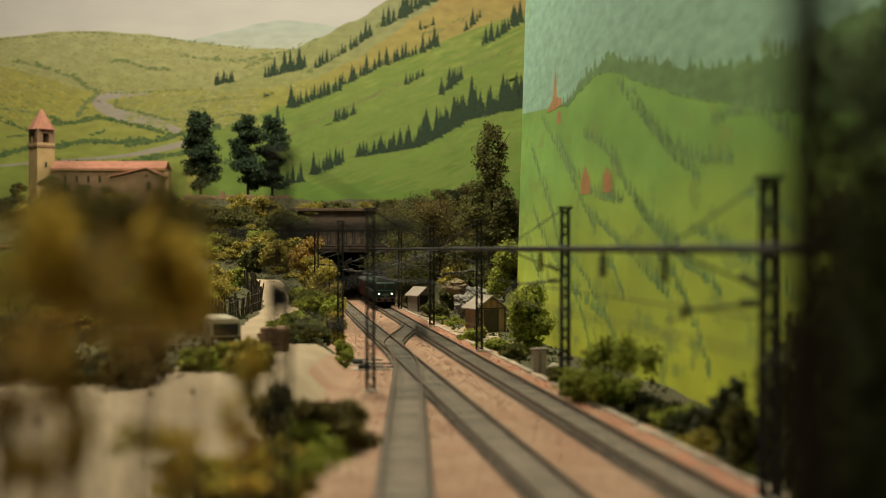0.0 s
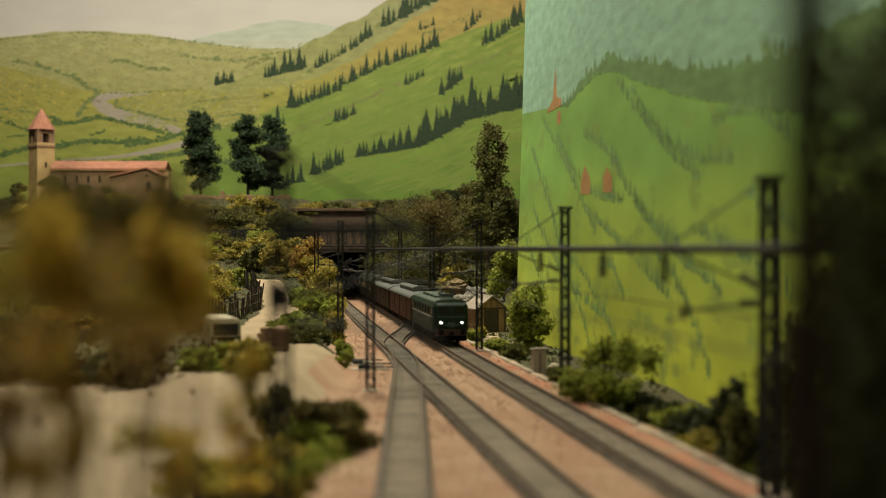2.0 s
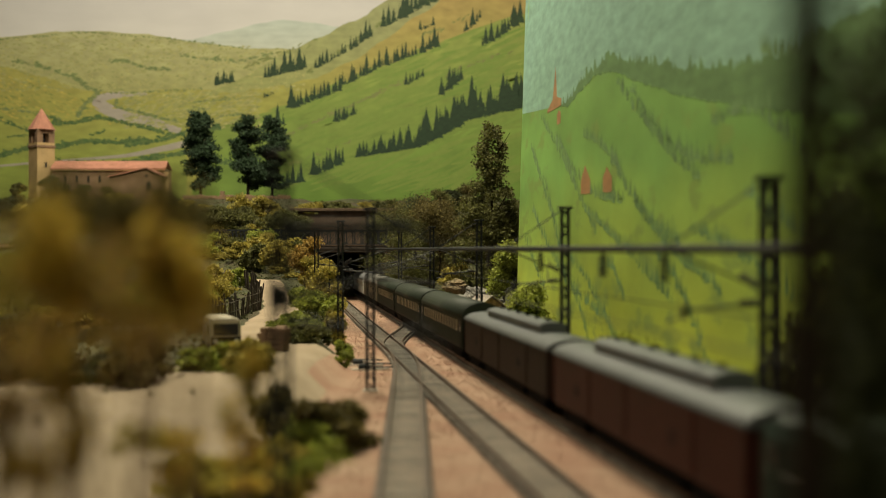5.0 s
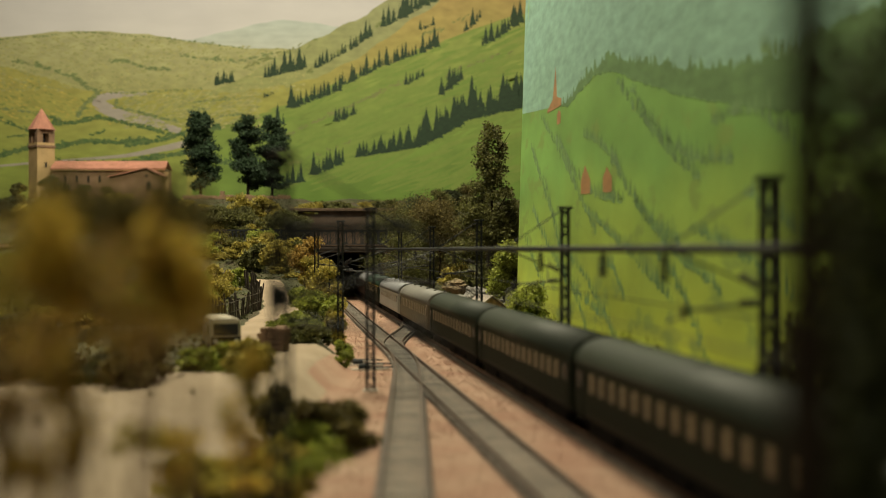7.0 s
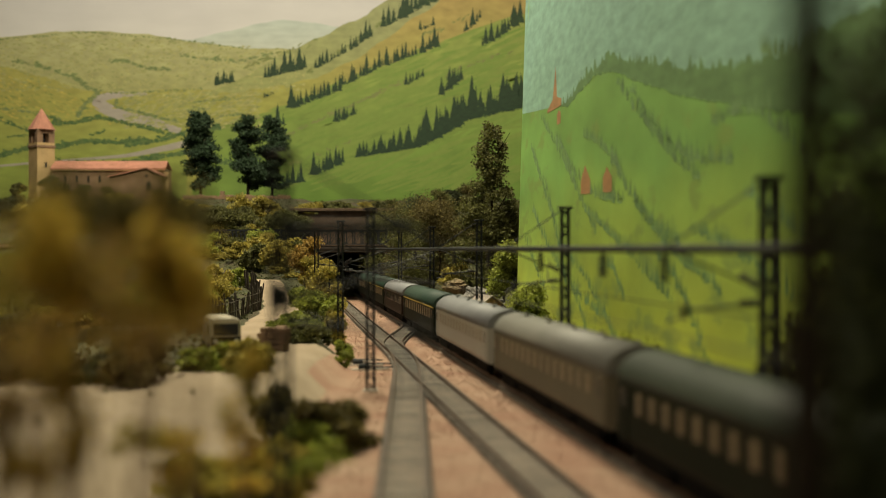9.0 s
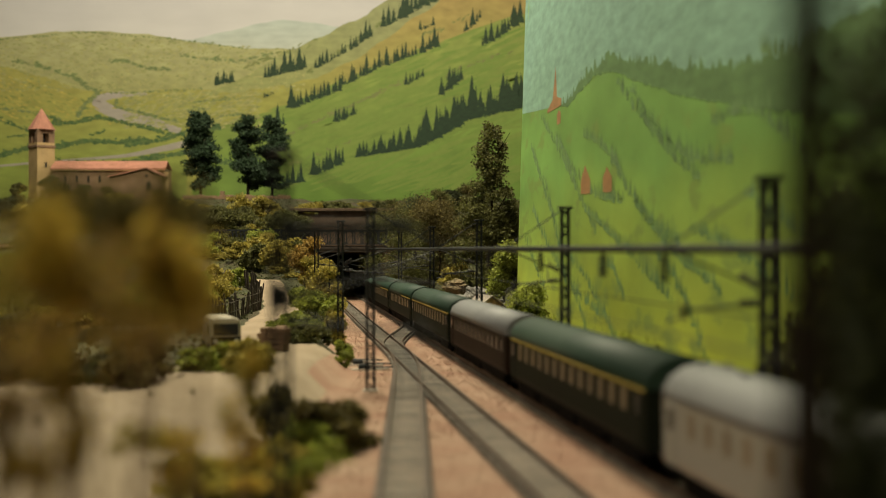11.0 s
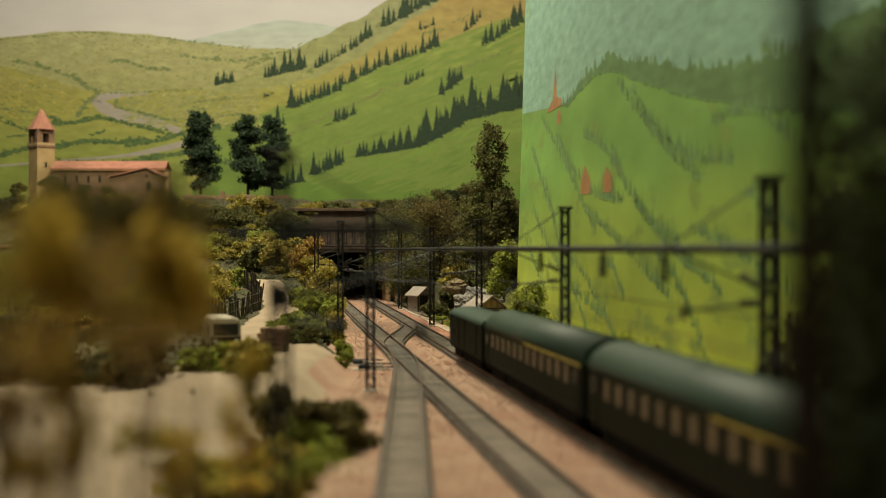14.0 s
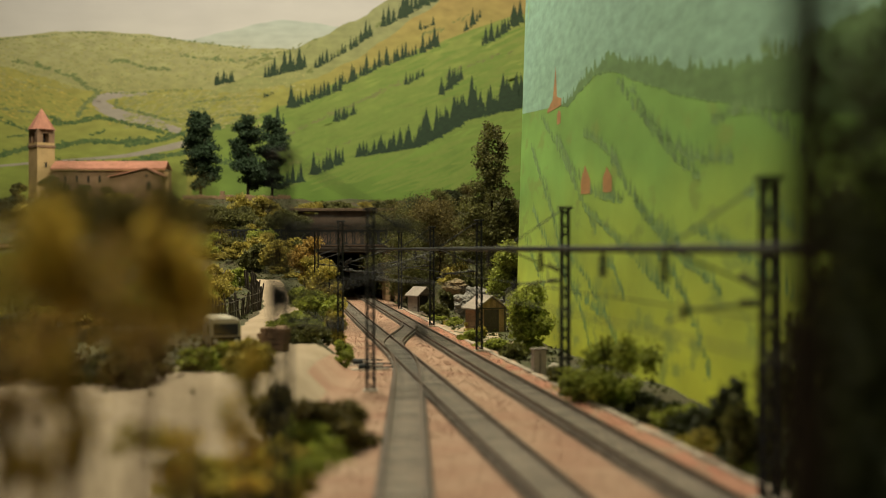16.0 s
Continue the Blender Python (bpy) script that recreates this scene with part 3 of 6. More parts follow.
    for _ in range(560):
        a = rng.uniform(4.9, 9.3)
        b = rng.uniform(5.5, 8.3)
        top = 7.0 + 0.42 * (a - 5.2)
        if b < top:
            marks.append((a, b, rng.uniform(0.3, 0.9), rng.uniform(0.03, 0.08), rng.gauss(20, 6)))
    part("painted_slope_strokes", strokes("painted_slope_strokes", marks, 3), stroke_paint("paint_slope_strokes", (0.155, 0.232, 0.036), (0.19, 0.25, 0.046), 0.06), sheet, "soft green brush marks up the slope", pose(0, -0.00021, 0))
    marks = []
    for a0, b0, a1, b1, n in ((4.9, 6.35, 7.3, 7.45, 60), (5.6, 6.7, 6.9, 7.25, 22), (5.1, 5.9, 6.2, 6.3, 18), (7.9, 7.5, 9.1, 7.95, 20), (5.4, 7.5, 6.9, 8.5, 40), (7.3, 8.1, 8.4, 8.6, 14), (4.0, 7.5, 5.6, 8.1, 40)):
        for i in range(n):
            f = rng.random()
            marks.append((a0 + (a1 - a0) * f, b0 + (b1 - b0) * f + rng.gauss(0, 0.02), rng.uniform(0.05, 0.16), rng.uniform(0.015, 0.04), rng.gauss(28, 14)))
    part("painted_furrows", strokes("painted_furrows", marks, 4), stroke_paint("paint_furrows", (0.15, 0.18, 0.05), (0.20, 0.20, 0.06), 0.1), sheet, "olive painted furrows and scrub on the slope", pose(0, -0.00027, 0))
    near = [(0.045, 55, (0.0, 6.05), (0.45, 6.2), (0.95, 6.05)), (0.045, 60, (0.95, 6.2), (1.5, 6.32), (2.1, 6.3), (2.6, 6.36)), (0.04, 60, (2.2, 6.24), (2.8, 6.32), (3.4, 6.5)), (0.045, 60, (0.8, 5.95), (2.0, 5.9), (3.3, 6.12)),
            (0.045, 45, (-3, 6.3), (-1.2, 6.1), (0.0, 6.05)), (0.035, 55, (0.9, 6.62), (1.4, 6.66), (1.75, 6.75), (2.4, 6.6), (3.1, 6.42)), (0.05, 40, (3.4, 6.4), (3.9, 6.6)), (0.05, 40, (3.6, 6.0), (4.2, 5.9), (4.6, 6.0)),
            (0.03, 35, (0.0, 6.7), (0.3, 6.58), (0.5, 6.5)), (0.03, 35, (0.9, 6.75), (1.15, 6.62)), (0.025, 30, (0.1, 6.4), (0.55, 6.42)), (0.03, 25, (1.6, 6.42), (1.85, 6.5))]
    part("painted_hedges", dabs(hedge_spots(near, 5), 5, 0.9, 0.8), stroke_paint("paint_hedges", (0.05, 0.10, 0.025), (0.11, 0.155, 0.045)), sheet, "dark green painted hedges along the river", pose(0, -0.00040, 0))
    far_lines = [(0.035, 45, (1.3, 7.5), (1.5, 7.3), (1.75, 7.2), (1.5, 6.95), (1.35, 6.75)), (0.03, 50, (2.05, 7.05), (2.05, 6.92), (2.5, 6.82), (3.15, 6.66)), (0.035, 35, (0.2, 7.75), (0.9, 7.6), (1.4, 7.4)), (0.035, 35, (1.9, 7.72), (2.2, 7.75), (2.55, 7.62), (3.0, 7.58)),
                 (0.02, 22, (1.8, 7.16), (2.7, 7.2), (3.6, 7.25)), (0.03, 30, (0.0, 6.9), (0.5, 6.85), (1.1, 6.7)), (0.03, 20, (3.1, 7.85), (4.2, 7.72), (4.9, 7.9)), (0.02, 25, (0.0, 8.12), (1.5, 8.25), (3.0, 8.13), (4.3, 7.97)), (0.025, 25, (3.3, 7.0), (4.2, 7.08)),
                 (0.03, 20, (3.2, 6.85), (3.6, 6.9)), (0.03, 20, (3.8, 6.75), (4.3, 6.8)), (0.03, 18, (-3, 7.4), (0, 7.2)), (0.03, 18, (-3, 6.9), (0, 6.85))]
    part("painted_scrub", dabs(hedge_spots(far_lines, 6), 6, 0.9, 0.75), stroke_paint("paint_scrub", (0.12, 0.165, 0.05), (0.20, 0.22, 0.08)), sheet, "hazy olive painted scrub", pose(0, -0.00034, 0))
    # undergrowth at the feet of the firs
    feet = [(0.022, n * 1.6 / max(0.2, math.hypot(a1 - a0, b1 - b0)), (a0, b0), (a1, b1)) for a0, b0, a1, b1, n, h in rows]
    part("painted_undergrowth", dabs(hedge_spots(feet, 7), 7, 1.2, 0.8), fir, sheet, "dark painted undergrowth below the firs", pose(0, -0.00060, 0))


big_backdrop()

PANEL_S = 0.115


def side_panel():
    """The nearer painted sheet beside the track: a gently bowed panel whose far edge leans a little."""
    sheet = empty("side_backdrop", pose(0, 0, 0), "glossy painted green hillside panel standing beside the track", "backdrop", kind="structure")
    mat = painting_material("paint_side_panel", (0.72, 0.74, 0.07), (0.27, 0.52, 0.13), -0.03, 0.16, 16, 0.28, (0.27, 0.38, 0.10), (1, 0.5, 1))
    b = mat.node_tree.nodes["Principled BSDF"]
    b.inputs["Roughness"].default_value = 0.45
    bm = bmesh.new()
    ys = [0.02 + i * 0.0406 for i in range(36)]
    zs = [-0.03 + i * 0.0325 for i in range(14)]

    def spot(y, z, off):
        lean = 0.03 * (z + 0.02) * smooth(1.0, 1.44, y)
        return on(y, PANEL_S - off + 0.02 * smooth(0.75, 0.1, y) + lean, z)

    for off, flip in ((0.0, False), (-0.003, True)):
        grid = [[bm.verts.new(spot(y, z, off)) for z in zs] for y in ys]
        for i in range(len(ys) - 1):
            for j in range(len(zs) - 1):
                q = (grid[i][j], grid[i][j + 1], grid[i + 1][j + 1], grid[i + 1][j])
                bm.faces.new(q[::-1] if flip else q)
    ob = part("panel_sheet", bm, mat, sheet)
    for p in ob.data.polygons:
        p.use_smooth = True

    def shape(name, lines, colour, off, label):
        m = painting_material("paint_" + name, colour[0], colour[1], 0.0, 0.3, 40, 0.2)
        s = bmesh.new()
        for top, bottom in lines:
            row = [(s.verts.new(spot(y, z, off)), s.verts.new(spot(y, z2, off))) for (y, z), z2 in zip(top, bottom)]
            for (p, q), (r, t) in zip(row, row[1:]):
                s.faces.new((p, q, t, r))
        return part(name, s, m, sheet, label)

    rng = random.Random(12)

    HILL = ((0.1, 0.13), (0.6, 0.155), (0.66, 0.162), (0.74, 0.175), (0.85, 0.195), (0.97, 0.223), (1.02, 0.236), (1.08, 0.2396), (1.19, 0.226), (1.26, 0.232), (1.45, 0.245))
    WOOD = ((0.1, 0.20), (0.6, 0.2015), (0.66, 0.1946), (0.74, 0.1969), (0.85, 0.2124), (0.97, 0.236), (1.02, 0.247), (1.12, 0.243), (1.19, 0.229), (1.26, 0.234), (1.45, 0.246))

    def ridge(y):
        return float(np.interp(y, [p[0] for p in HILL], [p[1] for p in HILL]))

    def wood_top(y):
        return float(np.interp(y, [p[0] for p in WOOD], [p[1] for p in WOOD]))

    ysn = [0.05 + i * 0.01 for i in range(140)]
    shape("painted_sky_wash", [([(y, 0.392) for y in ysn], [ridge(y) for y in ysn])], ((0.26, 0.48, 0.27), (0.32, 0.54, 0.44)), 0.00006, "blue-green painted sky")
    ysn = [0.45 + i * 0.004 for i in range(195)]
    shape("painted_wood", [([(y, wood_top(y) + 0.010 * rng.random() ** 2 - 0.004 * rng.random()) for y in ysn], [ridge(y) - 0.003 * rng.random() for y in ysn])], ((0.15, 0.28, 0.08), (0.16, 0.29, 0.12)), 0.0001, "dark green painted ridge wood")
    # thin slanting rows of painted trees
    verts, faces = [], []
    for y0, z0, y1, z1 in ((1.32, 0.225, 1.07, 0.10), (1.24, 0.20, 0.98, 0.125), (1.12, 0.19, 0.99, 0.15), (1.0, 0.222, 0.80, 0.13), (0.96, 0.21, 0.74, 0.14), (1.36, 0.13, 1.05, 0.03), (1.1, 0.12, 0.86, 0.05),
                           (0.95, 0.12, 0.76, 0.06), (1.22, 0.09, 1.0, 0.01), (1.38, 0.20, 1.2, 0.08), (1.40, 0.10, 1.28, 0.04), (0.82, 0.10, 0.66, 0.06), (1.30, 0.16, 1.16, 0.02), (1.02, 0.16, 0.84, 0.09), (0.90, 0.085, 0.78, 0.005), (1.16, 0.05, 1.08, -0.01), (0.72, 0.12, 0.60, 0.09), (0.70, 0.20, 0.6, 0.17), (0.78, 0.165, 0.64, 0.13), (1.06, 0.07, 0.98, 0.045)):
        n = int(abs(y1 - y0) / 0.0022)
        bend = rng.uniform(-0.02, 0.02)
        for i in range(n):
            if rng.random() < 0.15:
                continue
            f = i / n
            y = y0 + (y1 - y0) * f + rng.uniform(-0.004, 0.004)
            z = z0 + (z1 - z0) * f + bend * math.sin(math.pi * f) + rng.uniform(-0.002, 0.002)
            h, w = rng.uniform(0.004, 0.010) + 0.010 * rng.random() ** 3 * (0.4 + f), rng.uniform(0.0011, 0.0028)
            k = len(verts)
            verts += [spot(y - w, z, 0.00015), spot(y + w, z, 0.00015), spot(y, z + h, 0.00015)]
            faces.append((k, k + 1, k + 2))
    part("painted_tree_rows", from_arrays("painted_tree_rows", verts, faces), painting_material("paint_tree_rows", (0.24, 0.40, 0.13), (0.21, 0.36, 0.17), 0, 0.3, 60, 0.3), sheet, "dark slanting painted tree rows")
    houses = [([(1.128, 0.150), (1.112, 0.163), (1.092, 0.149)], [0.138, 0.137, 0.137]), ([(1.047, 0.148), (1.034, 0.157), (1.018, 0.147)], [0.136, 0.135, 0.135]),
              ([(1.292, 0.232), (1.264, 0.240), (1.252, 0.272), (1.242, 0.240), (1.220, 0.236)], [0.229] * 5), ([(1.240, 0.222), (1.232, 0.226), (1.222, 0.222)], [0.212] * 3)]
    shape("painted_houses", houses, ((0.46, 0.24, 0.09), (0.46, 0.25, 0.11)), 0.0002, "orange painted houses and spire")


side_panel()
# ---------------------------------------------------------------- tracks
GAUGE = 0.0165


def rails_along(line, name, parent):
    for side in (-1, 1):
        bm = bmesh.new()
        prev = None
        for i, (x, y) in enumerate(line):
            a = Vector(line[max(0, i - 1)])
            b = Vector(line[min(len(line) - 1, i + 1)])
            t = (b - a).normalized()
            nrm = Vector((t.y, -t.x)) * side
            c = Vector((x, y)) + nrm * (GAUGE / 2 + 0.0005)
            ring = []
            for w, z in ((-0.0011, -0.0026), (-0.0004, -0.0022), (-0.0004, -0.0009), (-0.0006, 0.0), (0.0006, 0.0), (0.0004, -0.0009), (0.0004, -0.0022), (0.0011, -0.0026)):
                ring.append(bm.verts.new((c.x + nrm.x * w, c.y + nrm.y * w, z)))
            if prev:
                for k in range(len(ring)):
                    bm.faces.new((prev[k], prev[(k + 1) % len(ring)], ring[(k + 1) % len(ring)], ring[k]))
            prev = ring
        bmesh.ops.recalc_face_normals(bm, faces=bm.faces)
        part("rail", bm, M["rail"], parent)


def bed_along(line, parent, half=0.0088, z=-0.0028):
    bm = bmesh.new()
    prev = None
    for i, (x, y) in enumerate(line):
        a, b = Vector(line[max(0, i - 1)]), Vector(line[min(len(line) - 1, i + 1)])
        t = (b - a).normalized()
        n = Vector((t.y, -t.x))
        k = 1 + 0.10 * noise.noise(Vector((x * 40, y * 40, 2)))
        ring = [bm.verts.new((x + n.x * w * k, y + n.y * w * k, zz)) for w, zz in ((-half - 0.0025, z - 0.003), (-half, z), (half, z), (half + 0.0025, z - 0.003))]
        if prev:
            for j in range(3):
                bm.faces.new((prev[j], prev[j + 1], ring[j + 1], ring[j]))
        prev = ring
    bmesh.ops.recalc_face_normals(bm, faces=bm.faces)
    part("track_ballast", bm, M["bed_grey"], parent, "grey stained ballast between the sleepers")


def track(name, line, label, near=(0.45, 2.3)):
    ob = empty(name, pose(0, 0, 0), label, "railway track", "railway tracks", "structure")
    rails_along(line, name, ob)
    bed_along(line, ob)
    sl = mesh_of("sleeper", box(-0.0017, 0.0017, -0.0112, 0.0112, -0.005, -0.0024))
    sl.materials.append(M["sleeper"])
    rest_v, rest_f, made = [], [], 0
    rng = random.Random(name)
    carry = 0.0
    for (x0, y0), (x1, y1) in zip(line, line[1:]):
        seg = math.hypot(x1 - x0, y1 - y0)
        an = math.atan2(y1 - y0, x1 - x0)
        p = carry
        while p < seg:
            x, y = x0 + (x1 - x0) * p / seg, y0 + (y1 - y0) * p / seg
            m = Matrix.Translation((x, y, rng.uniform(-0.0002, 0.0001))) @ Matrix.Rotation(an + rng.uniform(-0.03, 0.03), 4, "Z")
            if near[0] < y < near[1] and made < 290:
                part("sleeper", sl, None, ob, "", m)
                made += 1
            else:
                k = len(rest_v)
                rest_v += [m @ v.co for v in sl.vertices]
                rest_f += [tuple(k + i for i in f.vertices) for f in sl.polygons]
            p += 0.0080
        carry = p - seg
    if rest_v:
        me = from_arrays("sleepers_beyond", rest_v, rest_f)
        me.materials.append(M["sleeper_far"])
        tagged(part("sleepers_beyond", me, None, ob), "dark weathered sleepers", kind="stuff")
    return ob


def straight(s, y0, y1, step=0.05):
    n = int(abs(y1 - y0) / step)
    return [tuple(on(y0 + (y1 - y0) * i / n, s)[:2]) for i in range(n + 1)]


track("main_track", straight(0.0, -4.4, 6.4), "straight model railway track with rusty rails on pink ballast", (0.45, 2.5))
second = []
for i in range(153):
    y = -1.2 + i * 0.05
    p = on(y, LEFT_S - 0.075 * smooth(0.42, 0.05, y) - 0.12 * smooth(0.1, -1.2, y))
    second.append((p.x, p.y))
track("second_track", second, "second parallel model track with rusty rails", (0.45, 2.5))
siding = []
for i in range(46):
    y = -0.4 + i * 0.034
    off = 0.0104 + 0.104 * (0.9 - y) if y < 0.9 else 0.104 * max(0.0, 1.1 - y) ** 2 / 0.4
    siding.append((on(y, LEFT_S).x - off, y))
track("siding", siding, "siding curving away from the second track", (0.4, 1.12))
cross = []
for i in range(13):
    f = i / 12
    cross.append(tuple(on(1.12 + 0.42 * f, LEFT_S * (1 - smooth(0, 1, f)))[:2]))
track("crossover", cross, "short crossover with curved rails between the two main tracks", (0.4, 1.6)).location.z = -0.0004


def point_motor(m):
    ob = empty("point_lever", m, "grey metal point lever frame lying beside the turnout", "point lever")
    part("base", box(-0.018, 0.012, -0.004, 0.004, 0, 0.0015, bevel=0.0003), M["concrete"], ob)
    part("weight", rod((-0.012, 0, 0.003), (-0.004, 0, 0.003), 0.0022, seg=10), M["steel"], ob)
    part("rodding", rod((-0.004, 0, 0.002), (0.02, 0.0, 0.002), 0.0006), M["steel"], ob)


point_motor(pose(*on(1.0, -0.086, -0.006)))
point_motor(pose(*on(1.035, -0.092, -0.006), 0, 0, -8))
point_motor(pose(*on(0.965, -0.084, -0.006), 0, 0, 20))

# kerb of cable trough slabs along the right-hand track
kerb = empty("cable_trough", pose(0, 0, 0), "pale concrete cable trough slabs beside the track", "cable trough", kind="structure")
slab = mesh_of("slab", box(-0.0145, 0.0145, -0.0022, 0.0022, -0.0085, -0.0050, bevel=0.0004))
slab.materials.append(M["kerb"])
for i in range(52):
    y = 0.4 + i * 0.031
    part("slab", slab, None, kerb, "", pose(*on(y, 0.0345 + random.uniform(-0.0004, 0.0004), random.uniform(-0.0006, 0.0003)), 0, 0, HEAD + random.uniform(-0.8, 0.8)))


# ---------------------------------------------------------------- overhead line
def mast_mesh(h, w, n):
    bm = bmesh.new()
    t = w * 0.2
    for sx in (-1, 1):
        for sy in (-1, 1):
            bar((sx * w / 2, sy * w / 2, 0), (sx * w / 2 * 0.86, sy * w / 2 * 0.86, h), t, bm)
    for i in range(n):
        z0, z1 = h * i / n, h * (i + 1) / n
        k0, k1 = 1 - 0.14 * z0 / h, 1 - 0.14 * z1 / h
        for (ax, ay), (bx, by) in (((-1, -1), (1, -1)), ((1, 1), (-1, 1)), ((-1, 1), (-1, -1)), ((1, -1), (1, 1))):
            if i % 2:
                ax, bx, ay, by = bx, ax, by, ay
            bar((ax * w / 2 * k0, ay * w / 2 * k0, z0), (bx * w / 2 * k1, by * w / 2 * k1, z1), t * 0.7, bm)
    return bm


def catenary_mast(m, reach, side, label):
    """A lattice mast with its arm over the track; side is -1 where the arm points to -x."""
    ob = empty("catenary_mast", m, label, "catenary mast", "overhead line masts")
    part("footing", box(-0.005, 0.005, -0.005, 0.005, -0.006, 0.0015, bevel=0.0006), M["concrete"], ob, "pale concrete footing")
    part("lattice_pole", mast_mesh(0.1195, 0.0050, 18), M["steel"], ob)
    part("cap", box(-0.0042, 0.0042, -0.0042, 0.0042, 0.1195, 0.1212, bevel=0.0003), M["steel"], ob)
    part("tie", rod((side * 0.002, 0, 0.119), (side * (reach + 0.004), 0, 0.0945), 0.0004), M["steel"], ob)
    part("upper_arm", rod((side * 0.002, 0, 0.079), (side * reach, 0, 0.0925), 0.0005), M["galvanised"], ob)
    part("lower_arm", rod((side * 0.002, 0, 0.074), (side * reach, 0, 0.071), 0.0006), M["galvanised"], ob)
    part("registration_arm", rod((side * (reach - 0.008), 0, 0.072), (side * (reach + 0.004), 0, 0.067), 0.0004), M["galvanised"], ob)
    for a, b in (((side * 0.005, 0, 0.0739), (side * 0.010, 0, 0.0737)), ((side * 0.005, 0, 0.0809), (side * 0.010, 0, 0.0838)), ((side * (reach - 0.003), 0, 0.0745), (side * (reach - 0.003), 0, 0.069))):
        bm = bmesh.new()
        a, b = Vector(a), Vector(b)
        for i in range(4):
            p = a.lerp(b, i / 3)
            rod(p, p + (b - a).normalized() * 0.0008, 0.0016, bm, seg=8)
        part("insulator", bm, M["ceramic"], ob)
    return ob


RIGHT_MASTS = (0.462, 0.795, 1.143, 1.506, 1.915)
for y in RIGHT_MASTS:
    catenary_mast(pose(*on(y, 0.026, -0.006), 0, 0, HEAD + 90), 0.035, -1, "black lattice overhead-line mast beside the main track")
for y, x in ((0.341, -0.0445), (0.822, -0.048), (1.176, -0.097), (1.62, -0.165), (2.05, -0.222)):
    made = catenary_mast(pose(x, y, -0.006, 0, 0, HEAD + 90), 0.042, 1, "black lattice overhead-line mast beside the second track")


    if y < 0.4:
        part("cross_beam", box(0.0, 0.036, -0.0015, 0.0015, 0.0985, 0.1015, bevel=0.0004), M["steel"], made)
        part("switch_box", box(-0.0035, 0.0015, -0.002, 0.002, 0.078, 0.084, bevel=0.0005), M["steel"], made)


def wire(name, s, z, r, y0, y1, label):
    ob = part(name, rod(on(y0, s, z), on(y1, s, z), r, seg=8), M["steel"])
    tagged(ob, label, "overhead wire", "overhead wires")


wire("feeder_bar", 0.0, 0.088, 0.0017, 0.2, 2.2, "thick dark overhead feeder bar above the main track")
wire("contact_wire", 0.0, 0.0655, 0.0003, -0.3, 2.25, "thin contact wire over the main track")
wire("contact_wire", LEFT_S, 0.0655, 0.0003, -0.3, 2.25, "thin contact wire over the second track")

hanger = bmesh.new()
for k in range(5):
    rod((0, 0, -0.002 - k * 0.0021), (0, 0, -0.0032 - k * 0.0021), 0.0023, hanger, seg=10)
rod((0, 0, 0), (0, 0, -0.0125), 0.0007, hanger)
hanger = mesh_of("feeder_insulator", hanger)
hanger.materials.append(M["ceramic"])
for y in (0.503, 0.60, 0.745, 0.93, 1.12, 1.45):
    tagged(part("feeder_insulator", hanger, None, None, "", pose(*on(y, 0.0, 0.0868))), "dark ribbed insulator hanging from the feeder bar", "insulator", "feeder insulators")

# ---------------------------------------------------------------- bridge and tunnel
def bridge():
    ob = empty("girder_bridge", pose(*on(2.27, -0.02, 0.0)), "dark iron girder railway bridge across the tracks", "bridge")
    deck = part("deck", box(-0.26, 0.16, -0.03, 0.33, 0.082, 0.094, bevel=0.001), M["wood_dark"], ob)
    for yy in (-0.03, 0.02):
        bm = bmesh.new()
        for z in (0.096, 0.122):
            box(-0.26, 0.16, yy - 0.0014, yy + 0.0014, z - 0.0015, z + 0.0015, bm)
        for i in range(29):
            x = -0.26 + i * 0.015
            bar((x, yy, 0.096), (x, yy, 0.122), 0.0022, bm)
            if i < 28:
                bar((x, yy, 0.096), (x + 0.015, yy, 0.122), 0.0013, bm)
        part("lattice_girder", bm, M["steel"], ob)
    part("handrail", rod((-0.26, -0.034, 0.0945), (0.16, -0.034, 0.0945), 0.0012), M["rail"], ob, "rust-brown edge beam")
    for x, y in ((0.058, -0.02), (0.050, 0.02), (0.062, 0.06), (0.062, 0.14), (-0.125, -0.02)):
        part("pier", box(x - 0.0045, x + 0.0045, y - 0.0045, y + 0.0045, -0.006, 0.083, bevel=0.001), M["wood"], ob, "brown timber pier")
    part("abutment", box(0.070, 0.09, -0.02, 0.35, -0.006, 0.083), M["stucco_dark"], ob)
    part("abutment", box(-0.26, -0.13, -0.01, 0.35, -0.006, 0.083), M["stucco_dark"], ob)
    part("portal_wall", box(-0.14, -0.10, 0.3, 0.34, -0.006, 0.16), M["brick"], ob)
    part("portal_wall", box(0.06, 0.10, 0.3, 0.34, -0.006, 0.17), M["brick"], ob)
    part("portal_lintel", box(-0.10, 0.06, 0.3, 0.34, 0.075, 0.17), M["brick"], ob)
    part("parapet", box(-0.16, 0.08, 0.29, 0.36, 0.166, 0.172, bevel=0.001), M["brick"], ob)
    # lining of the tunnel, near-black so that the shade inside lies in its colour
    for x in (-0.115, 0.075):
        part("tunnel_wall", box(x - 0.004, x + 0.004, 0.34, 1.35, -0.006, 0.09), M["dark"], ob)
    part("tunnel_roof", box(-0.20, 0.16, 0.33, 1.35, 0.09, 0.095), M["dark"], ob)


bridge()

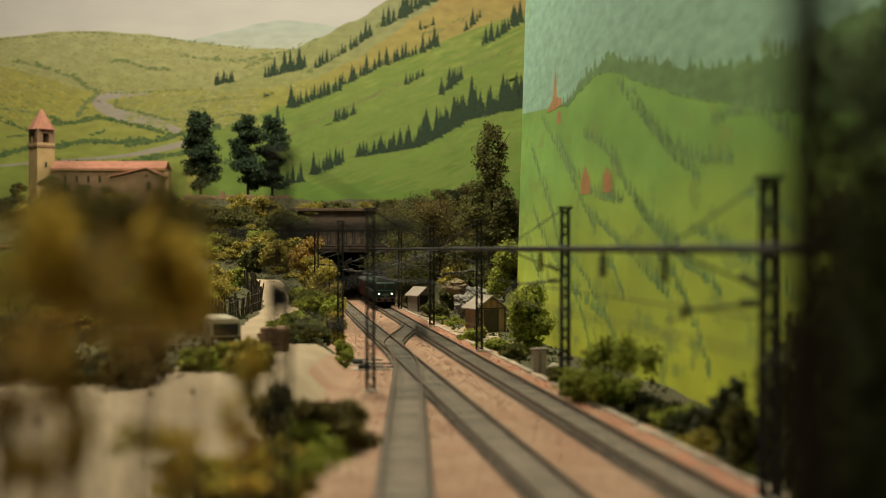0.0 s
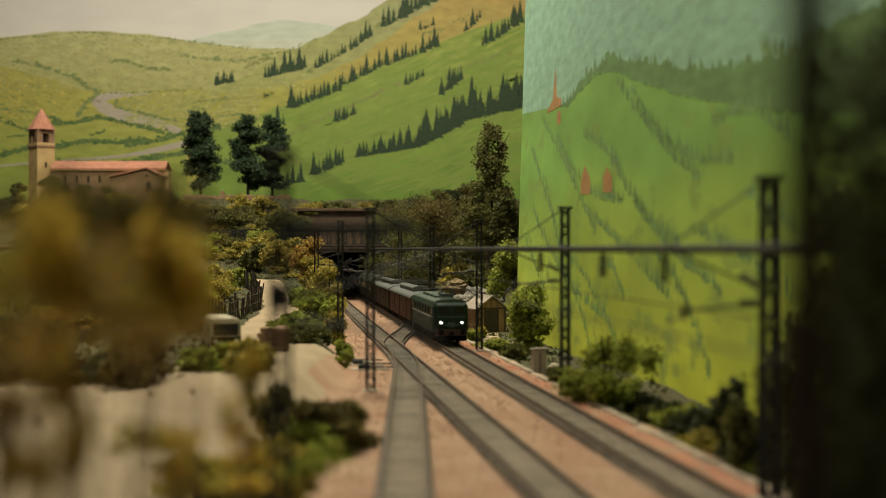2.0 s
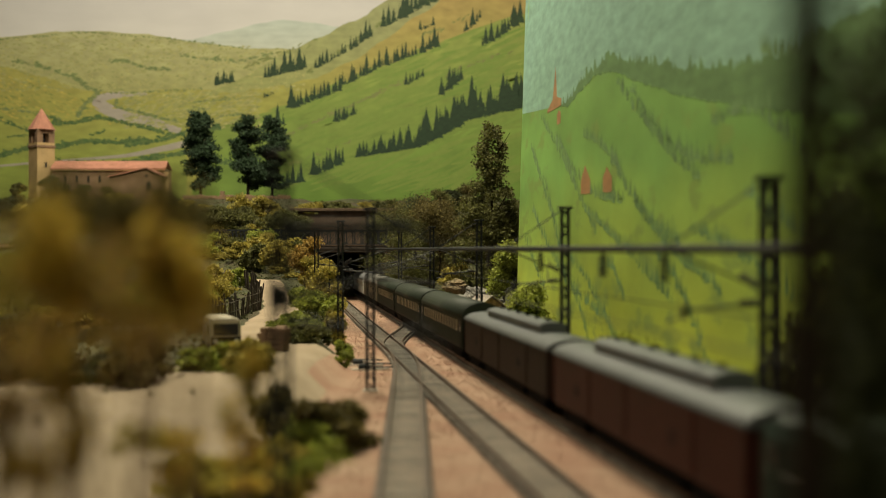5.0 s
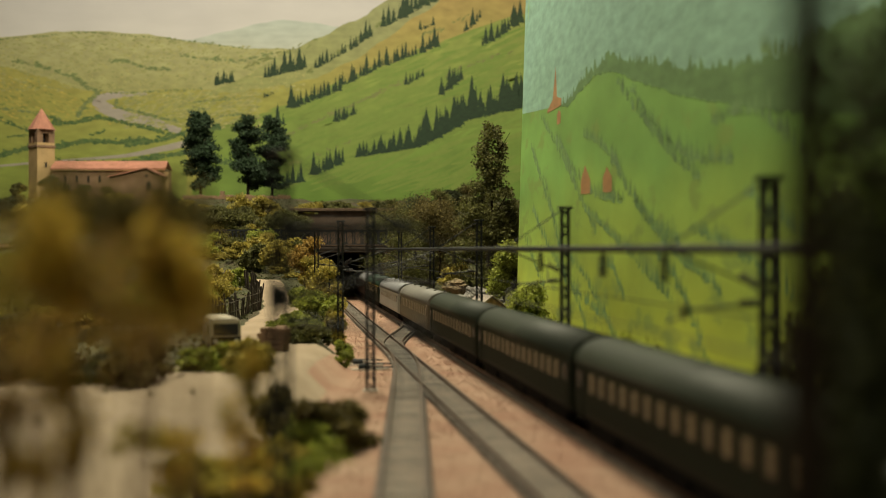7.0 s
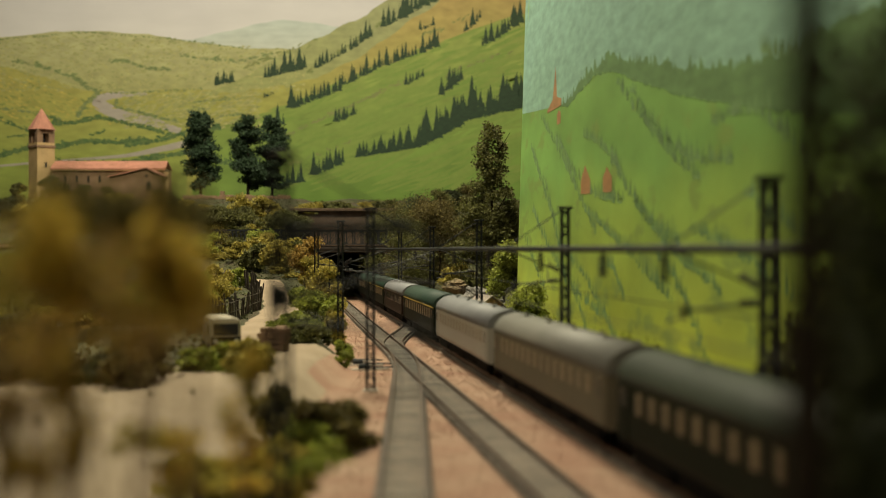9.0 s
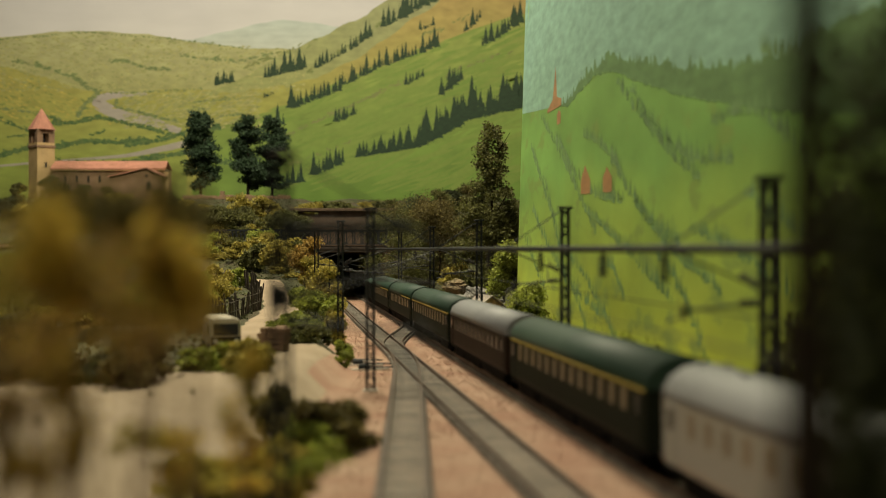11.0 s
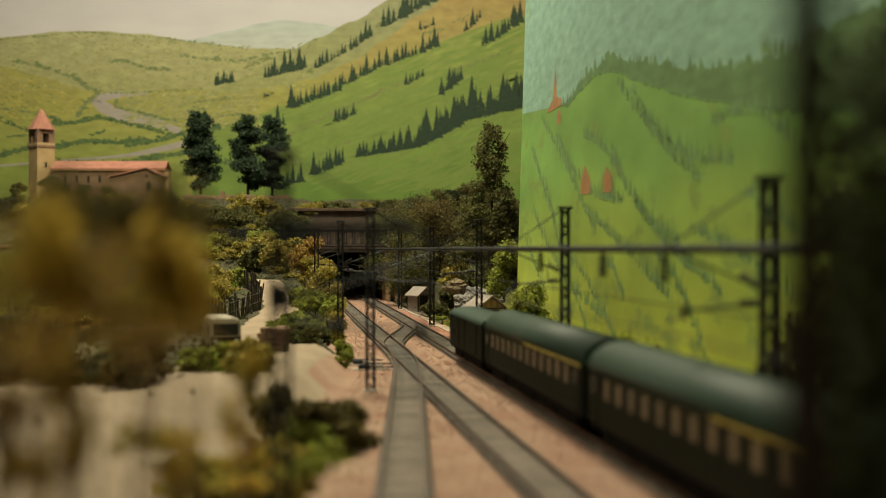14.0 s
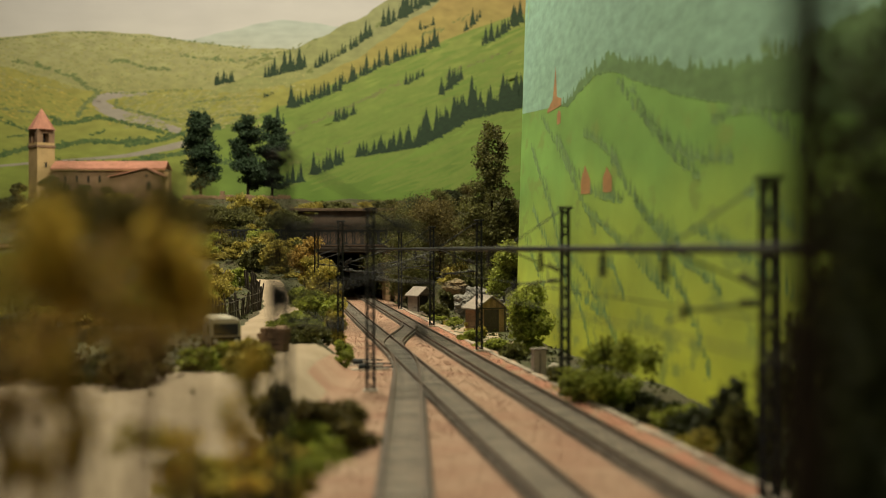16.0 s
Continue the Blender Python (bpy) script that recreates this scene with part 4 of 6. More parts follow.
# upper line running across on the embankment
up = empty("upper_track", pose(0, 0, 0), "rusty upper railway line on the embankment", "railway track", "railway tracks", "structure")
for yy in (2.305, 2.3215):
    bm = bmesh.new()
    box(-1.9, 0.05, yy - 0.0006, yy + 0.0006, 0.0955, 0.098, bm)
    part("rail", bm, M["rail"], up)
part("track_ballast", box(-1.9, 0.05, 2.293, 2.333, 0.0885, 0.0955, bevel=0.002), M["stucco_dark"], up)


# ---------------------------------------------------------------- train
def bogie(parent, x, wheelbase=0.029, r=0.0053):
    ob = part("bogie", box(x - wheelbase / 2 - 0.008, x + wheelbase / 2 + 0.009, -0.0142, -0.0108, 0.0026, 0.0108, bevel=0.0006), M["under"], parent)
    bm = bmesh.new()
    bm.from_mesh(ob.data)
    box(x - wheelbase / 2 - 0.008, x + wheelbase / 2 + 0.009, 0.0108, 0.0142, 0.0026, 0.0108, bm, 0.0006)
    box(x - 0.004, x + 0.004, -0.012, 0.012, 0.006, 0.011, bm)
    bm.to_mesh(ob.data)
    bm.free()
    for k in (-1, 1):
        for s in (-1, 1):
            part("wheel", rod((x + k * wheelbase / 2, s * 0.0078, r), (x + k * wheelbase / 2, s * 0.0102, r), r, seg=16), M["under"], ob)
    return ob


def shell(half, length, profile, bm=None):
    """A vehicle body: the outline across (y, z), drawn out along x."""
    bm = bm or bmesh.new()
    a = [bm.verts.new((-length / 2, y, z)) for y, z in profile]
    b = [bm.verts.new((length / 2, y, z)) for y, z in profile]
    n = len(profile)
    bm.faces.new(a)
    bm.faces.new(list(reversed(b)))
    for i in range(n):
        j = (i + 1) % n
        bm.faces.new((a[j], a[i], b[i], b[j]))
    bmesh.ops.recalc_face_normals(bm, faces=bm.faces)
    return bm


def roof_arc(w, z0, z1, n=15):
    return [(w * math.cos(math.pi * i / (n - 1)), z0 + (z1 - z0) * math.sin(math.pi * i / (n - 1)) ** 0.9) for i in range(n)]


def buffers(parent, x):
    for s in (-1, 1):
        d = 1 if x > 0 else -1
        bm = rod((x, s * 0.010, 0.012), (x + d * 0.005, s * 0.010, 0.012), 0.0011, seg=8)
        rod((x + d * 0.005, s * 0.010, 0.012), (x + d * 0.006, s * 0.010, 0.012), 0.0026, bm, seg=12)
        part("buffer", bm, M["under"], parent)


def coach(name, length, side, roof, label, windows=9, stripe=None, warm=True, vents=0, doors=True, stripe_from=0.0):
    ob = empty(name, pose(0, 0, 0), label, "railway coach", "train vehicles")
    body_l = length - 0.010
    w = 0.0160
    body = part("body", shell(0, body_l, [(-w + 0.001, 0.010), (-w, 0.013), (-w, 0.0342), (w, 0.0342), (w, 0.013), (w - 0.001, 0.010)]), side, ob)
    rf = part("roof", shell(0, body_l + 0.001, roof_arc(w + 0.0002, 0.0342, 0.0465)), roof, ob)
    for p in rf.data.polygons:
        p.use_smooth = len(p.vertices) == 4
    win = mesh_of("window", box(-0.0034, 0.0034, -0.0006, 0.0006, -0.0046, 0.0046, bevel=0.0008))
    win.materials.append(M["warm_glass"] if warm else M["glass"])
    step = (body_l - 0.062) / (windows - 1)
    for s in (-1, 1):
        for i in range(windows):
            part("window", win, None, ob, "", pose(-body_l / 2 + 0.031 + i * step, s * (w - 0.0003), 0.0275))
        if doors:
            for x in (-body_l / 2 + 0.010, body_l / 2 - 0.010):
                d = part("door", box(x - 0.0045, x + 0.0045, s * w - 0.0004, s * w + 0.0004, 0.011, 0.0335, bevel=0.0003), side, ob)
                part("door_window", box(x - 0.0025, x + 0.0025, s * (w + 0.0004) - 0.0002, s * (w + 0.0004) + 0.0002, 0.024, 0.0315), M["glass"], d)
        if stripe:
            part("stripe", box(-body_l / 2 + 0.002 + (body_l - 0.004) * stripe_from, body_l / 2 - 0.002, s * (w + 0.0001) - 0.0003, s * (w + 0.0001) + 0.0003, 0.0332, 0.0343), stripe, ob, "yellow first-class stripe")
        part("solebar", box(-body_l / 2, body_l / 2, s * 0.0148 - 0.0006, s * 0.0148 + 0.0006, 0.0085, 0.0105), M["under"], ob)
    for i in range(vents):
        x = -body_l / 2 + body_l * (i + 0.5) / vents
        part("roof_vent", rod((x, 0.003 * (-1) ** i, 0.0455), (x, 0.003 * (-1) ** i, 0.0476), 0.0014, seg=10), roof, ob)
    for k in (-1, 1):
        bogie(ob, k * (body_l / 2 - 0.040))
        part("gangway", box(k * (body_l / 2 + 0.0022) - 0.0024, k * (body_l / 2 + 0.0022) + 0.0024, -0.0055, 0.0055, 0.011, 0.037, bevel=0.0008), M["under"], ob, "black rubber gangway")
        buffers(ob, k * body_l / 2)
    part("underfloor_box", box(-0.072, -0.022, -0.0135, 0.0135, 0.0030, 0.0105, bevel=0.0006), M["under"], ob)
    part("underfloor_box", box(-0.019, 0.014, -0.0138, 0.0138, 0.0022, 0.0105, bevel=0.0006), M["under"], ob)
    part("underfloor_box", box(0.018, 0.070, -0.0135, 0.0135, 0.0034, 0.0105, bevel=0.0006), M["under"], ob)
    return ob


def van(name, length, side, roof, label, clerestory=True):
    ob = empty(name, pose(0, 0, 0), label, "luggage van", "train vehicles")
    bl, w = length - 0.010, 0.0158
    part("body", shell(0, bl, [(-w, 0.010), (-w, 0.0345), (w, 0.0345), (w, 0.010)]), side, ob)
    part("roof", shell(0, bl + 0.002, roof_arc(w + 0.0008, 0.0345, 0.0405)), roof, ob)
    if clerestory:
        part("clerestory", shell(0, bl * 0.62, [(-0.0075, 0.039), (-0.0075, 0.0435)] + [(y, z) for y, z in reversed(roof_arc(0.0085, 0.0435, 0.0462))] + [(0.0075, 0.0435), (0.0075, 0.039)]), roof, ob, "raised lantern roof")
        for i in range(6):
            x = bl * 0.62 * ((i + 0.5) / 6 - 0.5)
            part("roof_vent", rod((x, 0, 0.0455), (x, 0, 0.0478), 0.0014, seg=8), M["under"], ob)
    for s in (-1, 1):
        for x in (-bl * 0.27, bl * 0.27):
            d = part("sliding_door", box(x - 0.013, x + 0.013, s * w - 0.0006, s * w + 0.0006, 0.0115, 0.0335, bevel=0.0003), side, ob)
            part("door_handle", box(x - 0.009, x - 0.008, s * (w + 0.0008) - 0.0004, s * (w + 0.0008) + 0.0004, 0.019, 0.024), M["steel"], d)
        n = 4
        for i in range(n + 1):
            x = -bl / 2 + bl * i / n
            x = max(-bl / 2 + 0.0006, min(bl / 2 - 0.0006, x))
            part("rib", box(x - 0.0006, x + 0.0006, s * w - 0.0005, s * w + 0.0005, 0.0105, 0.0343), side, ob)
        part("solebar", box(-bl / 2, bl / 2, s * 0.0146 - 0.0006, s * 0.0146 + 0.0006, 0.0085, 0.0105), M["under"], ob)
    part("underfloor_box", box(-bl * 0.24, bl * 0.24, -0.0132, 0.0132, 0.0030, 0.0105, bevel=0.0006), M["under"], ob)
    for k in (-1, 1):
        bogie(ob, k * (bl / 2 - min(0.036, bl * 0.22)), 0.024)
        buffers(ob, k * bl / 2)
    return ob


def loco():
    ob = empty("electric_locomotive", pose(0, 0, 0), "dark green electric locomotive with two lit headlights", "locomotive", "train vehicles")
    L, w = 0.200, 0.0163
    bm = shell(0, L, [(-w + 0.001, 0.011), (-w, 0.014), (-w, 0.035), (-w + 0.002, 0.0385), (w - 0.002, 0.0385), (w, 0.035), (w, 0.014), (w - 0.001, 0.011)])
    ends = [e for e in bm.edges if abs(e.verts[0].co.x) > L / 2 - 1e-5 and abs(e.verts[1].co.x) > L / 2 - 1e-5 and e.verts[0].co.x * e.verts[1].co.x > 0]
    bmesh.ops.bevel(bm, geom=ends, offset=0.005, segments=3, affect="EDGES", profile=0.5)
    part("body", bm, M["loco_green"], ob)
    part("roof", shell(0, L - 0.014, roof_arc(w - 0.0016, 0.0384, 0.0418)), M["loco_roof"], ob)
    for x0, x1, h in ((-0.055, -0.02, 0.0440), (-0.012, 0.018, 0.0442), (0.024, 0.045, 0.0436)):
        part("roof_hatch", box(x0, x1, -0.0085, 0.0085, 0.0405, h, bevel=0.001), M["loco_roof"], ob)
    for x in (-0.075, 0.068):
        pan = part("pantograph", box(x - 0.012, x + 0.012, -0.007, 0.007, 0.0445, 0.0458), M["steel"], ob)
        b2 = bmesh.new()
        for s in (-1, 1):
            bar((x - 0.011, s * 0.006, 0.046), (x + 0.011, s * 0.005, 0.049), 0.0007, b2)
            bar((x + 0.011, s * 0.006, 0.046), (x - 0.011, s * 0.005, 0.0495), 0.0007, b2)
        bar((x, -0.011, 0.050), (x, 0.011, 0.050), 0.0011, b2)
        part("pantograph_arm", b2, M["steel"], pan)
    for s in (-1, 1):
        for i in range(6):
            x = -0.06 + i * 0.024
            part("side_window", box(x - 0.005, x + 0.005, s * w - 0.0003, s * w + 0.0003, 0.0275, 0.0335, bevel=0.0003), M["under"], ob)
            g = bmesh.new()
            for k in range(5):
                box(x - 0.006, x + 0.006, s * w - 0.0005, s * w + 0.0005, 0.0165 + k * 0.0018, 0.0173 + k * 0.0018, g)
            part("grille", g, M["loco_roof"], ob)
        for x in (-0.088, 0.088):
            part("cab_door", box(x - 0.0045, x + 0.0045, s * w - 0.0004, s * w + 0.0004, 0.0125, 0.0345, bevel=0.0003), M["loco_green"], ob)
            part("cab_side_window", box(x - 0.003, x + 0.003, s * w - 0.0006, s * w + 0.0006, 0.0275, 0.0335, bevel=0.0003), M["glass"], ob)
        part("waist_line", box(-L / 2 + 0.006, L / 2 - 0.006, s * w - 0.0003, s * w + 0.0003, 0.0248, 0.0254), M["silver"], ob)
        part("running_board", box(-L / 2 + 0.004, L / 2 - 0.004, s * 0.015 - 0.0012, s * 0.015 + 0.0012, 0.0095, 0.0112), M["under"], ob)
    for k in (-1, 1):
        for y in (-0.0068, 0.0068):
            part("windscreen", box(k * (L / 2) - 0.0004, k * (L / 2) + 0.0004, y - 0.0048, y + 0.0048, 0.0285, 0.0348, bevel=0.0003), M["glass"], ob)
        for y in (-0.0097, 0.0097):
            hl = part("headlight", rod((k * (L / 2 - 0.002), y, 0.0205), (k * (L / 2 + 0.0018), y, 0.0205), 0.0021, seg=14), M["loco_green"], ob)
            part("lens", rod((k * (L / 2 + 0.0018), y, 0.0205), (k * (L / 2 + 0.0024), y, 0.0205), 0.0012, seg=14), M["lamp"] if k > 0 else M["glass"], hl, "glowing warm white lens" if k > 0 else "")
        part("front_band", box(k * (L / 2) - 0.0004, k * (L / 2) + 0.0004, -0.0135, 0.0135, 0.0252, 0.0262), M["loco_roof"], ob)
        b2 = bmesh.new()
        for s in (-1, 1):
            bar((k * (L / 2 + 0.0003), s * 0.0080, 0.0195), (k * (L / 2 + 0.0003), 0, 0.0160), 0.0009, b2)
        part("whisker_trim", b2, M["loco_roof"], ob)
        part("marker_plate", box(k * (L / 2) - 0.0004, k * (L / 2) + 0.0004, -0.0035, 0.0035, 0.0175, 0.0205, bevel=0.0002), M["loco_roof"], ob)
        part("buffer_beam", box(k * L / 2 - 0.002, k * L / 2 + 0.002, -0.0145, 0.0145, 0.0085, 0.0145, bevel=0.0005), M["red_beam"], ob)
        part("coupling", box(k * L / 2, k * (L / 2) + k * 0.004, -0.002, 0.002, 0.009, 0.012) if k > 0 else box(-L / 2 - 0.004, -L / 2, -0.002, 0.002, 0.009, 0.012), M["under"], ob)
        part("steps", box(k * (L / 2 - 0.012) - 0.004, k * (L / 2 - 0.012) + 0.004, -0.0155, 0.0155, 0.003, 0.0095), M["under"], ob)
        buffers(ob, k * (L / 2 + 0.001))
        bogie(ob, k * 0.058, 0.046, 0.0072)
    return ob


TRAIN = []


def couple(thing, length):
    TRAIN.append((thing, length))
    return thing


couple(loco(), 0.202)
couple(van("luggage_van", 0.276, M["van_red"], M["van_roof"], "oxide red luggage van with a silver lantern roof"), 0.282)
couple(van("luggage_van", 0.306, M["brown_coach"], M["van_roof"], "dark brown luggage van with a dark lantern roof"), 0.313)
COACH = 0.294
green = coach("passenger_coach", COACH, M["coach_green"], M["coach_roof_dark"], "dark green passenger coach with windows coloured in a warm glow", 14)
olive = coach("passenger_coach", COACH, M["coach_olive"], M["roof_olive"], "olive grey passenger coach with pale windows", 14, None, True, 9)
steel = coach("passenger_coach", COACH, M["silver"], M["silver_roof"], "silver stainless passenger coach with pale roof", 14, None, True, 9)
first = coach("passenger_coach", COACH, M["coach_green"], M["coach_roof"], "green first-class coach with a yellow stripe", 13, M["stripe"])
long_first = coach("passenger_coach", 0.305, M["coach_green"], M["coach_roof"], "green first-class coach with a yellow stripe", 13, M["stripe"])
mixed = coach("passenger_coach", 0.279, M["coach_green"], M["coach_roof"], "green coach with a yellow stripe over half its side", 12, M["stripe"], stripe_from=0.6)
mixed_end = coach("passenger_coach", 0.286, M["coach_green"], M["coach_roof"], "green coach with a yellow stripe over half its side", 12, M["stripe"], stripe_from=0.5)
brown = coach("dining_coach", 0.264, M["brown_coach"], M["silver_roof"], "brown dining coach with a silver roof", 12, None, False)
for thing, spacing in ((green, 0.296), (None, 0.2945), (None, 0.2915), (olive, 0.315), (steel, 0.307), (first, 0.305), (brown, 0.270), (long_first, 0.311), (mixed, 0.284), (mixed_end, 0.291)):
    couple(thing or copy_thing(green, pose(0, 0, 0)), spacing)
couple(van("guards_van", 0.176, M["coach_green"], M["coach_roof"], "short dark green guard's van at the train's end", False), 0.180)

# how far the train's nose still is from the viewer, time by time
NOSE = [(t, 1.80 - q) for t, q in ((0.0, -0.075), (0.5, 0.115), (1.0, 0.322), (1.5, 0.502), (2.0, 0.66), (2.5, 0.817), (3.5, 1.14), (5.0, 1.635), (7.0, 2.289), (9.0, 2.946), (10.2, 3.345), (11.3, 3.72), (12.5, 4.137), (14.0, 4.672), (16.0, 5.392))]


# ---------------------------------------------------------------- planting
def tree(name, x, y, z, h, crown, mat, n, size, seed, label, category="tree", trunk=0.0022, group="", lean=0.0, limbs=5):
    """A trunk with limbs and a crown of leaf tufts; crown: blobs (dx, dy, height, rx, rz) as parts of h."""
    ob = empty(name, pose(x, y, z - 0.004), label, category, group)
    rng = random.Random(seed)
    bm = rod((0, 0, 0), (lean * h * 0.5, 0, h * 0.55), trunk, None, trunk * 0.6, 8)
    rod((lean * h * 0.5, 0, h * 0.54), (lean * h * 0.8, 0, h * 0.92), trunk * 0.6, bm, trunk * 0.2, 6)
    part("trunk", bm, M["bark"], ob)
    for i in range(limbs):
        zz = h * rng.uniform(0.3, 0.8)
        an = rng.uniform(0, 6.28)
        ln = h * rng.uniform(0.1, 0.2)
        part("limb", rod((lean * zz, 0, zz), (lean * zz + math.cos(an) * ln, math.sin(an) * ln, zz + ln * 0.7), trunk * 0.35, None, trunk * 0.12, 5), M["bark"], ob)
    blobs = [(dx * h, dy * h, dz * h, rx * h, rz * h) for dx, dy, dz, rx, rz in crown]
    part("crown", leaves("crown", blobs, n, size, seed), mat, ob)
    return ob


def round_crown(seed, n=9, wide=0.3, low=0.3):
    rng = random.Random(seed)
    out = []
    for _ in range(n):
        an, r, zz = rng.uniform(0, 6.28), wide * rng.uniform(0.1, 0.8), rng.uniform(low, 0.85)
        k = 1 - 0.5 * abs(zz - 0.55) / 0.5
        out.append((math.cos(an) * r * k, math.sin(an) * r * k, zz, wide * rng.uniform(0.22, 0.45), rng.uniform(0.06, 0.14)))
    return out


def bush(x, y, z, w, h, mat, n, size, seed, label, category="bush", group=""):
    ob = empty("bush", pose(x, y, z - 0.003), label, category, group)
    rng = random.Random(seed)
    for _ in range(4):
        an, r = rng.uniform(0, 6.28), w * rng.uniform(0.1, 0.35)
        part("stem", rod((0, 0, 0), (math.cos(an) * r, math.sin(an) * r, h * rng.uniform(0.5, 0.8)), 0.0010, None, 0.0004, 5), M["bark"], ob)
    blobs = []
    for i in range(15):
        an, r = rng.uniform(0, 6.28), w * 0.5 * rng.uniform(0.1, 0.95)
        zz = rng.uniform(0.12, 0.85) * (1 - 0.35 * (r / (w * 0.5)) ** 2)
        blobs.append((math.cos(an) * r, math.sin(an) * r, h * zz, w * rng.uniform(0.09, 0.18), h * rng.uniform(0.09, 0.18)))
    part("foliage", leaves("foliage", blobs, n, size, seed), mat, ob)
    return ob


# poplars by the churchyard wall
def poplar(x, y, z, h, seed, w=0.20):
    crown = []
    rng = random.Random(seed)
    for i in range(26):
        f = i / 25
        k = w * (0.62 + 0.35 * math.sin(math.pi * (f * 0.8 + 0.1))) * (1 - 0.35 * f ** 3) * rng.uniform(0.75, 1.2)
        an = rng.uniform(0, 6.28)
        crown.append((math.cos(an) * k * 0.55, math.sin(an) * k * 0.55, 0.18 + 0.76 * f, k * rng.uniform(0.4, 0.62), rng.uniform(0.03, 0.055)))
    tree("poplar", x, y, z, h, crown, M["leaf_fir"], 8000, 0.0036, seed, "tall dark green poplar on the meadow edge", trunk=0.0035, group="poplars")


poplar(-0.565, 2.9, 0.198, 0.222, 21)
poplar(-0.455, 2.9, 0.205, 0.205, 22)
poplar(-0.405, 2.95, 0.205, 0.205, 23)

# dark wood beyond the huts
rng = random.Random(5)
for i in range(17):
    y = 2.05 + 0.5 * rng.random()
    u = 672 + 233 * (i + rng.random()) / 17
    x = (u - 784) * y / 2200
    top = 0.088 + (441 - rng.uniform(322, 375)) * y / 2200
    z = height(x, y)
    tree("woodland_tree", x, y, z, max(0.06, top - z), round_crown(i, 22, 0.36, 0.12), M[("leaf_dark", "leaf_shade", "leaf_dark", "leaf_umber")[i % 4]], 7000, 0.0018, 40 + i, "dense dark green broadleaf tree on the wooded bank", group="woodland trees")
for x, y, h, seed in ((-0.115, 2.53, 0.2, 91), (-0.285, 2.52, 0.075, 92), (-0.085, 2.47, 0.19, 93)):
    tree("woodland_tree", x, y, height(x, y), h, round_crown(seed, 22, 0.3, 0.5), M["leaf_dark"], 6000, 0.0019, seed, "dense dark green broadleaf tree above the tunnel mouth", group="woodland trees")
tall = [((0.145 - 0.115 * i / 30) * math.cos(i * 2.4 + 0.7 * math.sin(i)), 0.05 * math.sin(i * 2.4), 0.25 + 0.72 * i / 30, (0.085 - 0.05 * i / 30) * (0.7 + 0.5 * math.sin(i * 5.1) ** 2), 0.035) for i in range(31)]
tree("tall_tree", 0.079, 2.0, -0.005, 0.30, tall, M["leaf_dark"], 9000, 0.0028, 71, "tall slender dark green tree by the panel edge", trunk=0.003)


